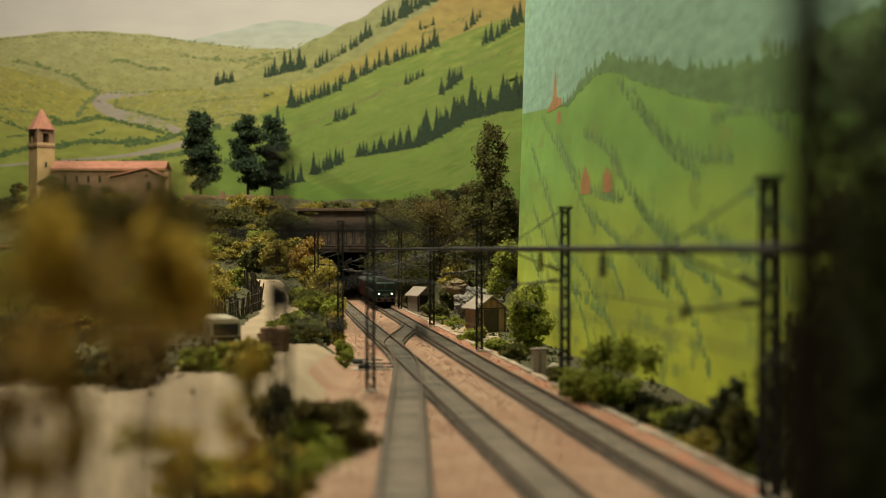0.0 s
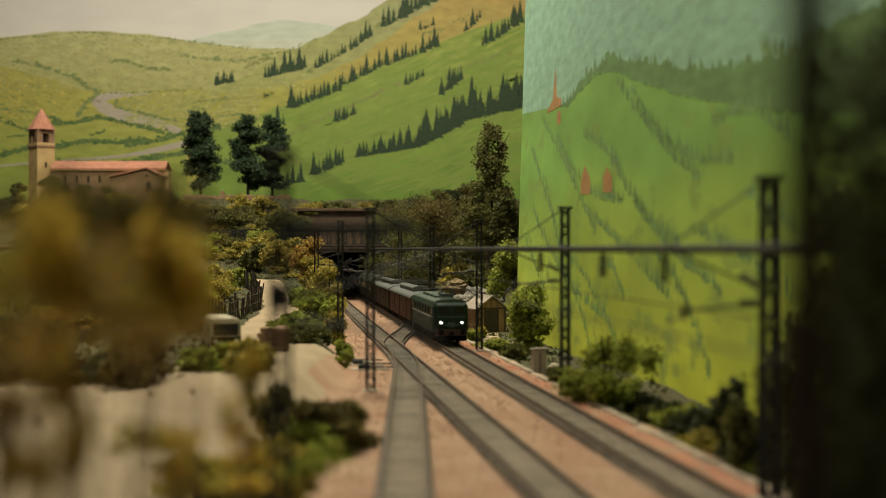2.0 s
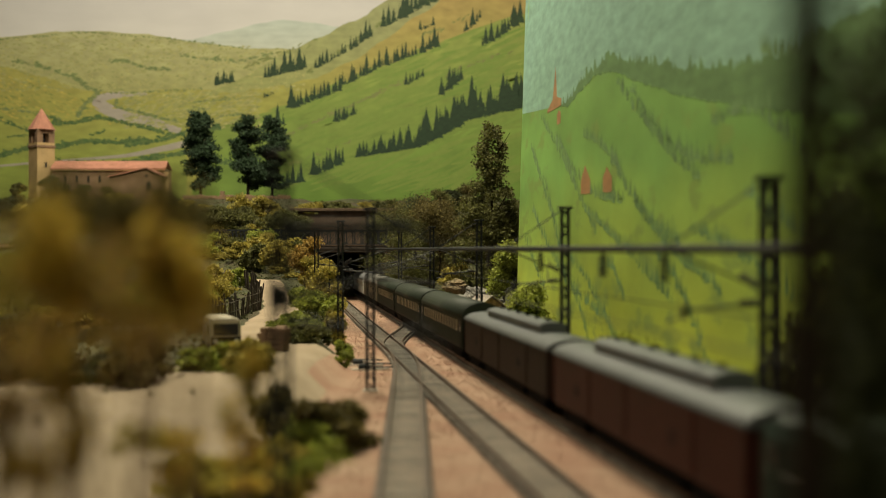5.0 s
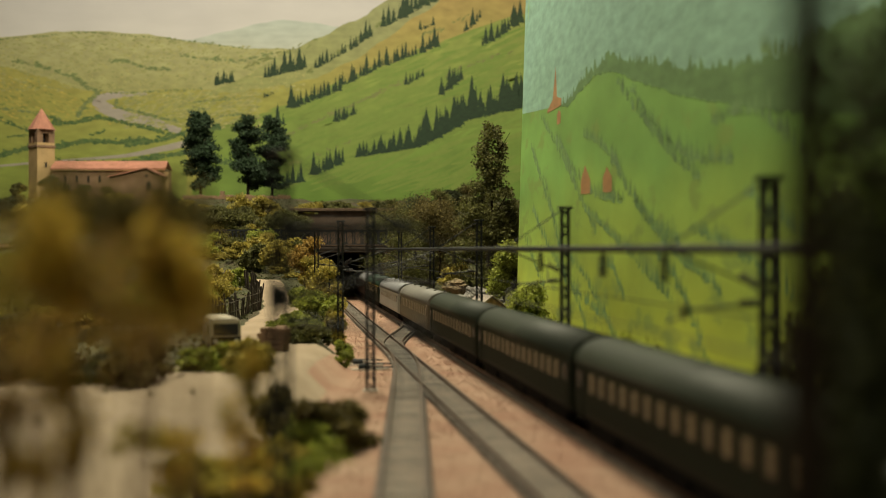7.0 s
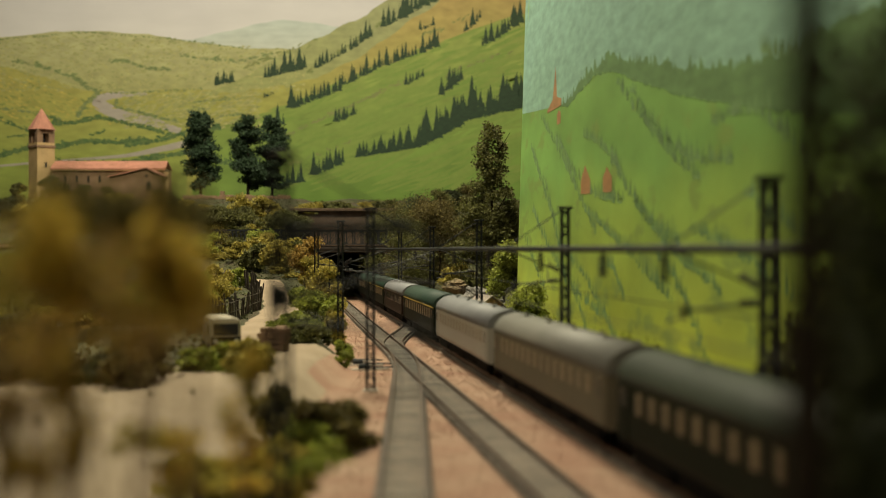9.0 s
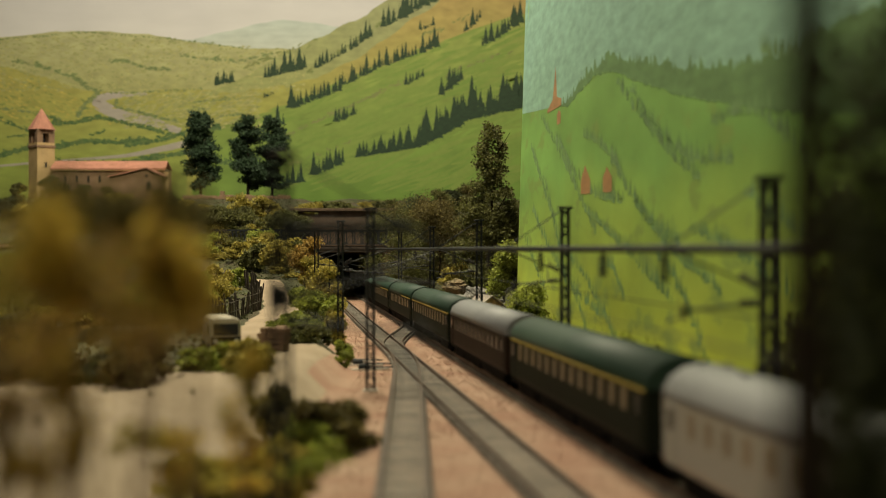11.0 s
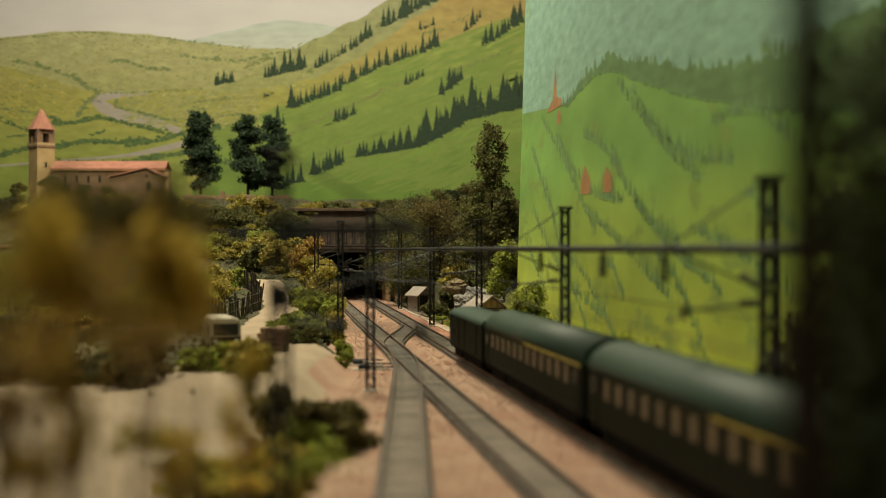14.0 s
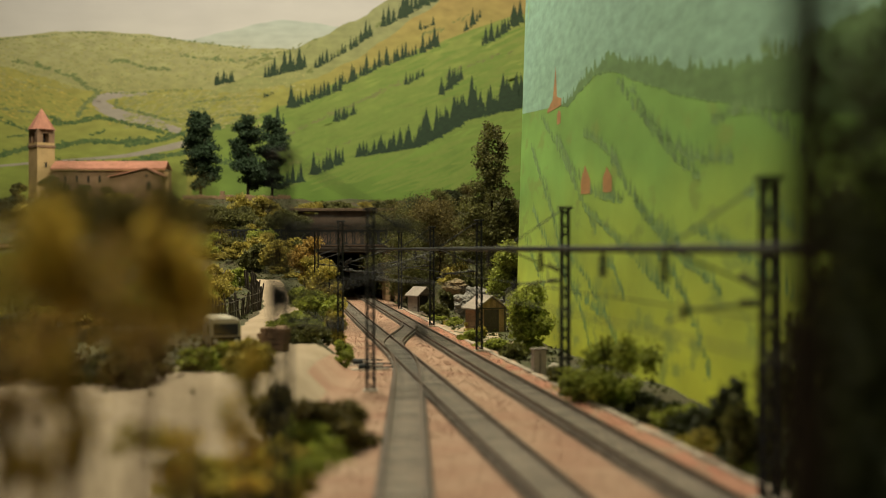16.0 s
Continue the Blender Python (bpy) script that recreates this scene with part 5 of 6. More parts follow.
# ---------------------------------------------------------------- church and churchyard
def church():
    ob = empty("church", pose(0, 0, 0), "ochre stone village church with terracotta roofs", "church")
    # tower
    tx, ty, w = -0.975, 3.02, 0.0225
    turn = Matrix.Translation((tx, ty, 0)) @ Matrix.Rotation(math.radians(44), 4, "Z") @ Matrix.Translation((-tx, -ty, 0))
    tower = part("tower", box(tx - w, tx + w, ty - w, ty + w, 0.19, 0.345), M["stucco"], ob, "", turn)
    part("cornice", box(tx - w - 0.002, tx + w + 0.002, ty - w - 0.002, ty + w + 0.002, 0.333, 0.339, bevel=0.001), M["stucco_dark"], tower)
    for sx in (-1, 1):
        for sy in (-1, 1):
            part("belfry_pillar", box(tx + sx * w - (0.0150 if sx > 0 else 0), tx + sx * w + (0 if sx > 0 else 0.0150), ty + sy * w - (0.0150 if sy > 0 else 0), ty + sy * w + (0 if sy > 0 else 0.0150), 0.345, 0.372), M["stucco_dark"], tower)
    # added near-black block that stands in for the shade within the belfry openings
    part("belfry_shade", box(tx - 0.006, tx + 0.006, ty - 0.006, ty + 0.006, 0.345, 0.372), M["dark"], tower)
    part("belfry_head", box(tx - w, tx + w, ty - w, ty + w, 0.368, 0.378), M["stucco_dark"], tower)
    bm = bmesh.new()
    made = bmesh.ops.create_cone(bm, cap_ends=True, segments=8, radius1=0.033, radius2=0.001, depth=0.052)["verts"]
    bmesh.ops.transform(bm, matrix=Matrix.Translation((tx, ty, 0.403)) @ Matrix.Rotation(math.pi / 8, 4, "Z"), verts=made)
    part("spire", bm, M["tile"], ob, "pointed terracotta tower roof", turn)
    part("tower_door", box(tx - 0.014, tx - 0.002, ty - w - 0.001, ty - w + 0.001, 0.2, 0.232, bevel=0.0008), M["dark"], tower)
    part("tower_slit", box(tx - 0.0025, tx + 0.0025, ty - w - 0.001, ty - w + 0.001, 0.285, 0.298), M["dark"], tower)
    # nave
    x0, x1, y0, y1 = -0.942, -0.672, 3.0, 3.06
    part("nave_wall", box(x0, x1, y0, y1, 0.19, 0.281), M["stucco_dark"], ob)
    for s in (0, 1):
        ya, yb = (y0 - 0.006, (y0 + y1) / 2) if s == 0 else (y1 + 0.006, (y0 + y1) / 2)
        r = bmesh.new()
        v = [r.verts.new(p) for p in ((x0 - 0.004, ya, 0.279), (x1 + 0.004, ya, 0.279), (x1 + 0.001, yb, 0.299), (x0 - 0.004, yb, 0.299))]
        w2 = [r.verts.new(p.co + Vector((0, 0, 0.0035))) for p in v]
        r.faces.new(w2)
        r.faces.new(list(reversed(v)))
        for i in range(4):
            r.faces.new((v[i], v[(i + 1) % 4], w2[(i + 1) % 4], w2[i]))
        bmesh.ops.recalc_face_normals(r, faces=r.faces)
        part("nave_roof", r, M["tile"], ob)
    part("eaves", box(x0, x1, y0 - 0.005, y0 - 0.001, 0.2765, 0.2795), M["stucco"], ob)
    for i in range(5):
        x = x0 + 0.03 + i * 0.028
        part("nave_window", box(x - 0.003, x + 0.003, y0 - 0.0012, y0 + 0.001, 0.248, 0.264, bevel=0.0006), M["dark"], ob)
    # side chapel with its gable to the front
    xa, xb, xm = -0.789, -0.664, -0.703
    part("chapel_wall", extrude([(xa, 0.19), (xb, 0.19), (xb, 0.258), (xm, 0.277), (xa, 0.258)], 2.95, 3.0), M["stucco_dark"], ob)
    for p, q in (((xa - 0.006, 0.2575), (xm, 0.279)), ((xm, 0.279), (xb + 0.006, 0.2575))):
        part("chapel_roof", extrude([p, q, (q[0], q[1] + 0.003), (p[0], p[1] + 0.003)], 2.944, 3.001), M["tile"], ob)
    part("round_window", rod((xm, 2.9485, 0.262), (xm, 2.951, 0.262), 0.003, seg=12), M["dark"], ob)
    part("chapel_door", box(-0.703, -0.692, 2.9485, 2.951, 0.225, 0.246, bevel=0.0006), M["dark"], ob)
    part("buttress", box(-0.664, -0.655, 2.965, 3.0, 0.19, 0.272), M["stucco"], ob)


church()


def yard_wall():
    ob = empty("churchyard_wall", pose(0, 0, 0), "low weathered brown stone wall at the churchyard", "stone wall")
    x = -0.60
    rng = random.Random(4)
    while x < -0.36:
        w = rng.uniform(0.010, 0.017)
        h = rng.uniform(0.011, 0.014)
        part("stone", box(x, x + w - 0.0006, 2.855, 2.865, 0.187, 0.199 + h, bevel=0.0012), M["stucco_dark"], ob)
        x += w
    part("gate_pillar", box(-0.512, -0.503, 2.852, 2.867, 0.187, 0.221, bevel=0.001), M["stucco_dark"], ob)


yard_wall()


# ---------------------------------------------------------------- lineside things
def hut(name, m, w, d, h_eave, h_ridge, wall, label, door_w, front_open=False):
    """A small planked hut; its gable front looks along -y of its own."""
    ob = empty(name, m, label, "hut", "trackside huts")
    t = 0.0012
    n = 9
    for i in range(n):
        x0 = -w / 2 + w * i / n
        x1 = x0 + w / n - 0.0003
        xm = (x0 + x1) / 2
        top = h_eave + (h_ridge - h_eave) * (1 - abs(xm) / (w / 2))
        if abs(xm) < door_w / 2:
            part("front_plank", box(x0, x1, -d / 2, -d / 2 + t, h_eave * 0.92, top), wall, ob)
        else:
            part("front_plank", box(x0, x1, -d / 2, -d / 2 + t, 0, top), wall, ob)
        part("back_plank", box(x0, x1, d / 2 - t, d / 2, 0, top), wall, ob)
    k = 8
    for s in (-1, 1):
        for i in range(k):
            z0 = h_eave * i / k
            part("side_plank", box(s * w / 2 - t / 2, s * w / 2 + t / 2, -d / 2, d / 2, z0, z0 + h_eave / k - 0.0003), wall, ob)
        r = bmesh.new()
        a = Vector((s * (w / 2 + 0.004), 0, h_eave - 0.003))
        b = Vector((0, 0, h_ridge + 0.0012))
        q = [r.verts.new((a.x, -d / 2 - 0.004, a.z)), r.verts.new((b.x, -d / 2 - 0.004, b.z)), r.verts.new((b.x, d / 2 + 0.004, b.z)), r.verts.new((a.x, d / 2 + 0.004, a.z))]
        q2 = [r.verts.new(v.co + Vector((0, 0, 0.0016))) for v in q]
        r.faces.new(q)
        r.faces.new(list(reversed(q2)))
        for i in range(4):
            r.faces.new((q[i], q2[i], q2[(i + 1) % 4], q[(i + 1) % 4]))
        bmesh.ops.recalc_face_normals(r, faces=r.faces)
        part("roof_slope", r, M["wood_grey"], ob, "weathered grey-brown roof")
        part("corner_post", box(s * w / 2 - 0.0012, s * w / 2 + 0.0012, -d / 2 - 0.0006, -d / 2 + 0.0016, 0, h_eave), M["wood_dark"], ob)
    part("floor_slab", box(-w / 2 - 0.003, w / 2 + 0.003, -d / 2 - 0.004, d / 2 + 0.002, -0.008, 0.0), M["concrete"], ob)
    if front_open:
        # near-black sheet set behind the open front in place of the shade indoors
        part("interior_shade", box(-door_w / 2, door_w / 2, -d / 2 + 0.006, -d / 2 + 0.007, 0, h_eave * 0.9), M["dark"], ob)
    else:
        dr = part("double_door", box(-door_w / 2, door_w / 2, -d / 2 + 0.0004, -d / 2 + 0.0014, 0, h_eave * 0.9), M["wood_dark"], ob)
        for x in (-door_w / 2, 0.0, door_w / 2):
            part("door_batten", box(x - 0.0007, x + 0.0007, -d / 2 - 0.0004, -d / 2 + 0.0006, 0, h_eave * 0.92), M["wood_dark"], dr)
        for z in (0.25, 0.6):
            part("door_bar", box(-door_w / 2, door_w / 2, -d / 2 - 0.0002, -d / 2 + 0.0005, h_eave * z, h_eave * z + 0.0008), M["wood_dark"], dr)
    part("tie_beam", box(-w / 2, w / 2, -d / 2 - 0.0008, -d / 2 + 0.0008, h_eave * 0.93, h_eave * 0.93 + 0.0016), M["wood_dark"], ob)
    return ob


hut("goods_hut", pose(0.0495, 1.455, -0.0085, 0, 0, 22), 0.034, 0.036, 0.029, 0.0405, M["wood"], "small ochre planked hut with dark double doors", 0.017)
hut("lamp_hut", pose(-0.0345, 1.885, -0.0065, 0, 0, 38), 0.026, 0.026, 0.026, 0.035, M["wood_grey"], "pale grey planked shed with an open front", 0.018, True)

box_ob = empty("relay_box", pose(0.0735, 0.955, -0.009, 0, 0, 12), "grey weathered concrete relay box beside the track", "relay box")
part("case", box(-0.0052, 0.0052, -0.004, 0.004, 0, 0.0195, bevel=0.0006), M["wood_grey"], box_ob)
part("lid", box(-0.0058, 0.0058, -0.0046, 0.0046, 0.0195, 0.021, bevel=0.0004), M["wood_grey"], box_ob)
part("door_seam", box(-0.0003, 0.0003, -0.0042, -0.0039, 0.002, 0.018), M["dark"], box_ob)


def boulder(x, y, z, r, seed, label, mat="rock", flatten=0.75):
    bm = bmesh.new()
    bmesh.ops.create_icosphere(bm, subdivisions=4, radius=r)
    for v in bm.verts:
        n = noise.fractal(v.co * (1.6 / r) + Vector((seed, 0, 0)), 1.0, 2.0, 5)
        c = noise.cell(v.co * (2.2 / r) + Vector((seed, 3, 0)))
        v.co *= 1 + 0.32 * n + 0.14 * c
        v.co.z *= flatten
    ob = part("boulder", bm, M[mat], None, "", pose(x, y, z))
    return tagged(ob, label, "rock", "lineside rocks")


boulder(0.034, 1.74, 0.010, 0.020, 1, "pale grey weathered rock outcrop behind the hut")
boulder(0.054, 1.77, 0.016, 0.024, 2, "pale grey weathered rock outcrop behind the hut")
boulder(0.074, 1.68, 0.004, 0.018, 3, "pale grey weathered rock outcrop behind the hut")
boulder(0.018, 1.80, 0.034, 0.016, 7, "brown mossy rock lying on the bank", "dirt", 0.6)
boulder(0.0875, 0.965, -0.008, 0.008, 4, "small pale stone beside the relay box", "concrete")
boulder(0.045, 1.34, -0.010, 0.008, 9, "small pale stone by the hut", "concrete", 0.5)

# ---------------------------------------------------------------- village side
def motor_van(m):
    ob = empty("delivery_van", m, "cream delivery van with a dark windscreen parked on sand", "van")
    bm = shell(0, 0.046, [(-0.0105, 0.004), (-0.0112, 0.008), (-0.0112, 0.017), (-0.0095, 0.0238), (-0.006, 0.0255), (0.006, 0.0255), (0.0095, 0.0238), (0.0112, 0.017), (0.0112, 0.008), (0.0105, 0.004)])
    ends = [e for e in bm.edges if abs(e.verts[0].co.x) > 0.0229 and abs(e.verts[1].co.x) > 0.0229 and e.verts[0].co.x * e.verts[1].co.x > 0]
    bmesh.ops.bevel(bm, geom=ends, offset=0.0025, segments=3, affect="EDGES", profile=0.5)
    part("body", bm, M["cream"], ob)
    part("windscreen", box(0.0226, 0.0233, -0.0088, 0.0088, 0.0125, 0.021, bevel=0.0003), M["dark"], ob)
    part("lower_panel", box(0.0226, 0.0234, -0.0105, 0.0105, 0.004, 0.0118, bevel=0.0003), M["under"], ob, "dark lower front panel")
    part("bumper", box(0.0232, 0.0246, -0.0108, 0.0108, 0.0045, 0.0062, bevel=0.0004), M["under"], ob)
    for y in (-0.0075, 0.0075):
        part("headlight", rod((0.0232, y, 0.0085), (0.0242, y, 0.0085), 0.0018, seg=12), M["silver"], ob)
    for x in (-0.0145, 0.0145):
        for s in (-1, 1):
            part("wheel", rod((x, s * 0.0088, 0.0037), (x, s * 0.0112, 0.0037), 0.0037, seg=14), M["under"], ob)
    for s in (-1, 1):
        part("side_window", box(0.010, 0.019, s * 0.0108 - 0.0006, s * 0.0108 + 0.0006, 0.0135, 0.0195), M["glass"], ob)


vz = height(-0.163, 0.915)
motor_van(pose(-0.163, 0.915, vz, 0, 0, -72))


def fence(points, label):
    ob = empty("stake_fence", pose(0, 0, 0), label, "fence")
    rng = random.Random(8)
    mesh = mesh_of("stake", box(-0.0008, 0.0008, -0.0007, 0.0007, -0.004, 0.027))
    mesh.materials.append(M["wood_dark"])
    for (x0, y0), (x1, y1) in zip(points, points[1:]):
        n = int(math.hypot(x1 - x0, y1 - y0) / 0.0095)
        for i in range(n):
            x, y = x0 + (x1 - x0) * i / n, y0 + (y1 - y0) * i / n
            part("stake", mesh, None, ob, "", pose(x, y, height(x, y), rng.uniform(-9, 9), rng.uniform(-9, 9), rng.uniform(0, 90)) @ Matrix.Diagonal((1, 1, rng.uniform(0.8, 1.15), 1)))
        for z in (0.010, 0.020):
            part("rail_wire", rod((x0, y0, height(x0, y0) + z), (x1, y1, height(x1, y1) + z), 0.0005), M["wood_dark"], ob)


fence([(-0.222, 1.08), (-0.217, 1.28), (-0.213, 1.45), (-0.252, 1.64), (-0.275, 1.72)], "dark wooden stake fence along the sandy lane")

# low walls by the path
def rough_wall(name, a, b, h, mat, label, course=0.0042):
    ob = empty(name, pose(0, 0, 0), label, "stone wall", "low walls")
    rng = random.Random(name + str(a))
    a, b = Vector(a), Vector(b)
    ln = (b - a).length
    an = math.degrees(math.atan2(b.y - a.y, b.x - a.x))
    z = -0.004
    while z < h:
        p = -rng.uniform(0, 0.005)
        while p < ln:
            w = rng.uniform(0.004, 0.008)
            m = pose(*(a + (b - a) * min(1, max(0, (p + w / 2) / ln))), 0, 0, an)
            part("stone", box(-w / 2 + 0.0003, w / 2 - 0.0003, -0.004 - rng.uniform(0, 0.0006), 0.004, z + 0.0003, z + course, bevel=0.0007), mat, ob, "", m)
            p += w
        z += course
    return ob


rough_wall("retaining_wall", (-0.135, 0.935, 0.008), (-0.118, 0.925, 0.008), 0.017, M["stucco_dark"], "russet rough stone wall end by the path")
rough_wall("retaining_wall", (-0.1355, 0.945, 0.008), (-0.1375, 1.06, 0.010), 0.012, M["stucco_dark"], "russet rough stone wall along the path")
wing = extrude([(0.0, -0.008), (0.13, -0.008), (0.13, -0.001), (0.055, 0.012), (0.0, 0.021)], -0.003, 0.003)
bmesh.ops.bevel(wing, geom=list(wing.edges), offset=0.0006, segments=1, affect="EDGES")
tagged(part("wing_wall", wing, M["concrete"], None, "", pose(-0.111, 1.10, -0.002, 0, 0, -79)), "whitewashed sloping wing wall beside the track", "wall")


# ---------------------------------------------------------------- shrubs and trees
def shrub(x, y, w, h, mat, seed, label, n=2600, size=0.0026, group="", z=None, category="bush"):
    return bush(x, y, height(x, y) if z is None else z, w, h, M[mat], n, size, seed, label, category, group)


# beside the main track
shrub(0.104, 0.765, 0.056, 0.060, "leaf_green", 101, "bright green shrub growing against the painted panel", 3200, 0.0019)
shrub(0.127, 0.665, 0.030, 0.018, "leaf_green", 102, "low dark green scrub beside the track", 1500, 0.0022)
shrub(0.130, 0.60, 0.034, 0.018, "leaf_olive", 103, "low dark green scrub beside the track", 1500, 0.0022)
shrub(0.139, 0.545, 0.034, 0.022, "leaf_dark", 104, "low dark green scrub beside the track", 1500, 0.0022)
shrub(0.146, 0.48, 0.036, 0.030, "leaf_shade", 105, "dark shaded shrub by the lattice mast", 1500, 0.0022)
shrub(0.130, 0.56, 0.030, 0.055, "leaf_shade", 106, "dark open-branched shrub near the mast", 700, 0.0030)
shrub(0.085, 0.88, 0.022, 0.018, "leaf_dark", 107, "low green scrub by the relay box", 1100, 0.0020)
tree("young_tree", 0.0785, 1.17, -0.010, 0.072, round_crown(3, 26, 0.34, 0.08), M["leaf_green"], 5200, 0.0022, 108, "bright green young tree beside the planked hut", trunk=0.0014)
shrub(0.060, 1.10, 0.030, 0.018, "leaf_dark", 109, "low dark green hedge by the track", 1400, 0.0022)
shrub(0.045, 1.20, 0.030, 0.015, "leaf_green", 110, "low green hedge by the track", 1400, 0.0022)
shrub(0.030, 1.29, 0.022, 0.014, "leaf_green", 111, "low green hedge by the track", 1200, 0.0020)
shrub(0.038, 1.335, 0.018, 0.022, "leaf_olive", 112, "yellow-green bush in front of the hut", 1000, 0.0020)
for i, y in enumerate((1.38, 1.46, 1.54, 1.62, 1.70)):
    shrub(on(y, 0.058 + 0.006 * (i % 2)).x, y, 0.022, 0.010 + 0.002 * (i % 3), "leaf_olive" if i % 2 else "leaf_green", 113 + i, "low yellow-green hedge between track and huts", 900, 0.0018)
shrub(-0.012, 1.84, 0.045, 0.034, "leaf_dark", 120, "dark green bush beside the grey shed", 2400, 0.0024)
shrub(0.012, 1.90, 0.045, 0.040, "leaf_dark", 121, "dark green bush on the bank", 2400, 0.0024)
tree("bank_tree", 0.083, 1.70, 0.0, 0.115, round_crown(13, 14, 0.26, 0.25), M["leaf_green"], 4200, 0.0026, 122, "leafy green tree rising behind the hut", trunk=0.0018)
tree("bank_tree", -0.062, 2.12, 0.0, 0.085, round_crown(14, 14, 0.26, 0.2), M["leaf_green"], 4600, 0.0026, 123, "yellow-green tree behind the grey shed", trunk=0.0018)

# between lane and track
tree("autumn_tree", -0.205, 1.86, 0.03, 0.085, round_crown(31, 16, 0.30, 0.2), M["leaf_brown"], 5200, 0.0024, 131, "russet and olive autumn tree beside the cutting", trunk=0.0018)
tree("autumn_tree", -0.178, 1.72, 0.012, 0.085, round_crown(32, 16, 0.26, 0.2), M["leaf_olive"], 5200, 0.0024, 132, "olive autumn tree beside the cutting", trunk=0.0018)
shrub(-0.155, 1.50, 0.060, 0.050, "leaf_green", 133, "dense green bush above the track", 4200, 0.0024)
shrub(-0.130, 1.30, 0.050, 0.044, "leaf_green", 134, "dense dark green bush above the track", 3800, 0.0024)
shrub(-0.107, 1.19, 0.034, 0.040, "leaf_olive", 135, "dark ivy bush by the lattice mast", 2600, 0.0022)
shrub(-0.146, 1.22, 0.034, 0.020, "leaf_green", 136, "low green bush by the lane", 2200, 0.0022)
shrub(-0.084, 1.03, 0.020, 0.018, "leaf_green", 137, "green trailing plants on the wing wall", 1500, 0.0018)
shrub(-0.262, 2.02, 0.060, 0.070, "leaf_olive", 138, "olive bush at the foot of the embankment", 3800, 0.0026)
shrub(-0.315, 2.08, 0.060, 0.060, "leaf_dark", 139, "dark green bush on the embankment", 3600, 0.0026)
for i, (x, y, w, h, mt) in enumerate(((-0.232, 1.93, 0.03, 0.012, "leaf_olive"), (-0.185, 1.62, 0.03, 0.016, "leaf_green"), (-0.155, 1.46, 0.03, 0.014, "leaf_olive"), (-0.142, 1.36, 0.026, 0.012, "leaf_green"), (-0.130, 1.10, 0.026, 0.010, "leaf_green"), (-0.195, 1.78, 0.03, 0.02, "leaf_olive"))):
    shrub(x, y, w, h, mt, 240 + i, "low green verge plants along the sandy lane", 1500, 0.0020, "lane verge")
shrub(-0.080, 0.965, 0.016, 0.014, "leaf_green", 251, "green trailing plants on the wing wall", 1200, 0.0016)
shrub(-0.118, 1.08, 0.036, 0.022, "leaf_green", 252, "dark green bush at the end of the path", 2600, 0.0020)
shrub(-0.148, 1.30, 0.036, 0.010, "leaf_olive", 253, "low green verge plants along the sandy lane", 1600, 0.0018, "lane verge")
shrub(-0.152, 1.21, 0.036, 0.012, "leaf_green", 254, "low green verge plants along the sandy lane", 1600, 0.0018, "lane verge")
shrub(-0.1085, 1.0, 0.040, 0.018, "leaf_dark", 255, "dark green bush at the end of the path", 3000, 0.0018)
tree("autumn_tree", -0.134, 1.47, 0.0, 0.082, round_crown(33, 16, 0.28, 0.2), M["leaf_olive"], 5200, 0.0022, 256, "olive autumn tree beside the cutting", trunk=0.0016)
# vineyard behind the fence
for r in range(4):
    for i in range(7):
        x, y = -0.262 - 0.032 * r - 0.03 * (i / 6) - 0.008 * (i % 2), 1.24 + 0.085 * i
        shrub(x, y, 0.040, 0.034, "leaf_olive" if (r + i) % 3 else "leaf_green", 150 + r * 10 + i, "yellow-green vine bush in the fenced vineyard", 1500, 0.0024, "vineyard", None, "vine")
for i in range(9):
    y = 0.45 + 0.045 * i
    p = on(y, 0.058 + 0.012 * (i % 2))
    shrub(p.x, y, 0.034, 0.014 + 0.004 * (i % 3), ("leaf_dark", "leaf_shade", "leaf_green")[i % 3], 220 + i, "low dark green scrub beside the track", 1400, 0.0022, "lineside scrub")
# near sand yard
shrub(-0.058, 0.585, 0.046, 0.034, "leaf_umber", 190, "dark olive bush at the ballast edge", 5200, 0.0018)
shrub(-0.079, 0.60, 0.028, 0.034, "leaf_umber", 191, "dark olive bush at the ballast edge", 3000, 0.0018)
shrub(-0.142, 0.78, 0.046, 0.021, "leaf_green", 192, "bright green bush in front of the van", 3000, 0.0022)
shrub(-0.118, 0.76, 0.034, 0.023, "leaf_olive", 193, "yellow-olive bush near the path", 2200, 0.0022)
for i in range(8):
    shrub(-0.17 - 0.038 * i, 0.685 + 0.012 * (i % 3), 0.052, 0.034 + 0.005 * (i % 3), "leaf_shade" if i % 3 else "leaf_umber", 200 + i, "dark clipped hedge along the sand yard", 2200, 0.0024, "yard hedge")
shrub(-0.072, 0.50, 0.040, 0.022, "leaf_olive", 194, "green bush on the dirt bank", 2400, 0.0022)
shrub(-0.060, 0.45, 0.036, 0.018, "leaf_olive", 195, "olive bush on the dirt bank", 2200, 0.0022)
shrub(-0.092, 0.47, 0.040, 0.020, "leaf_olive", 196, "olive bush on the dirt bank", 2200, 0.0022)
shrub(-0.064, 0.57, 0.034, 0.020, "leaf_green", 197, "dark green bush on the dirt bank", 2200, 0.0022)
rng = random.Random(66)
for i in range(46):
    y = rng.uniform(0.98, 2.0)
    x = -(0.36 * y * (0.62 + 0.42 * rng.random())) - 0.06
    shrub(x, y, rng.uniform(0.05, 0.085), rng.uniform(0.022, 0.045), rng.choice(("leaf_dark", "leaf_shade", "leaf_dark", "leaf_olive", "leaf_brown")), 700 + i, "dense mixed scrub beside the vineyard", 1500, 0.0026, "field scrub")
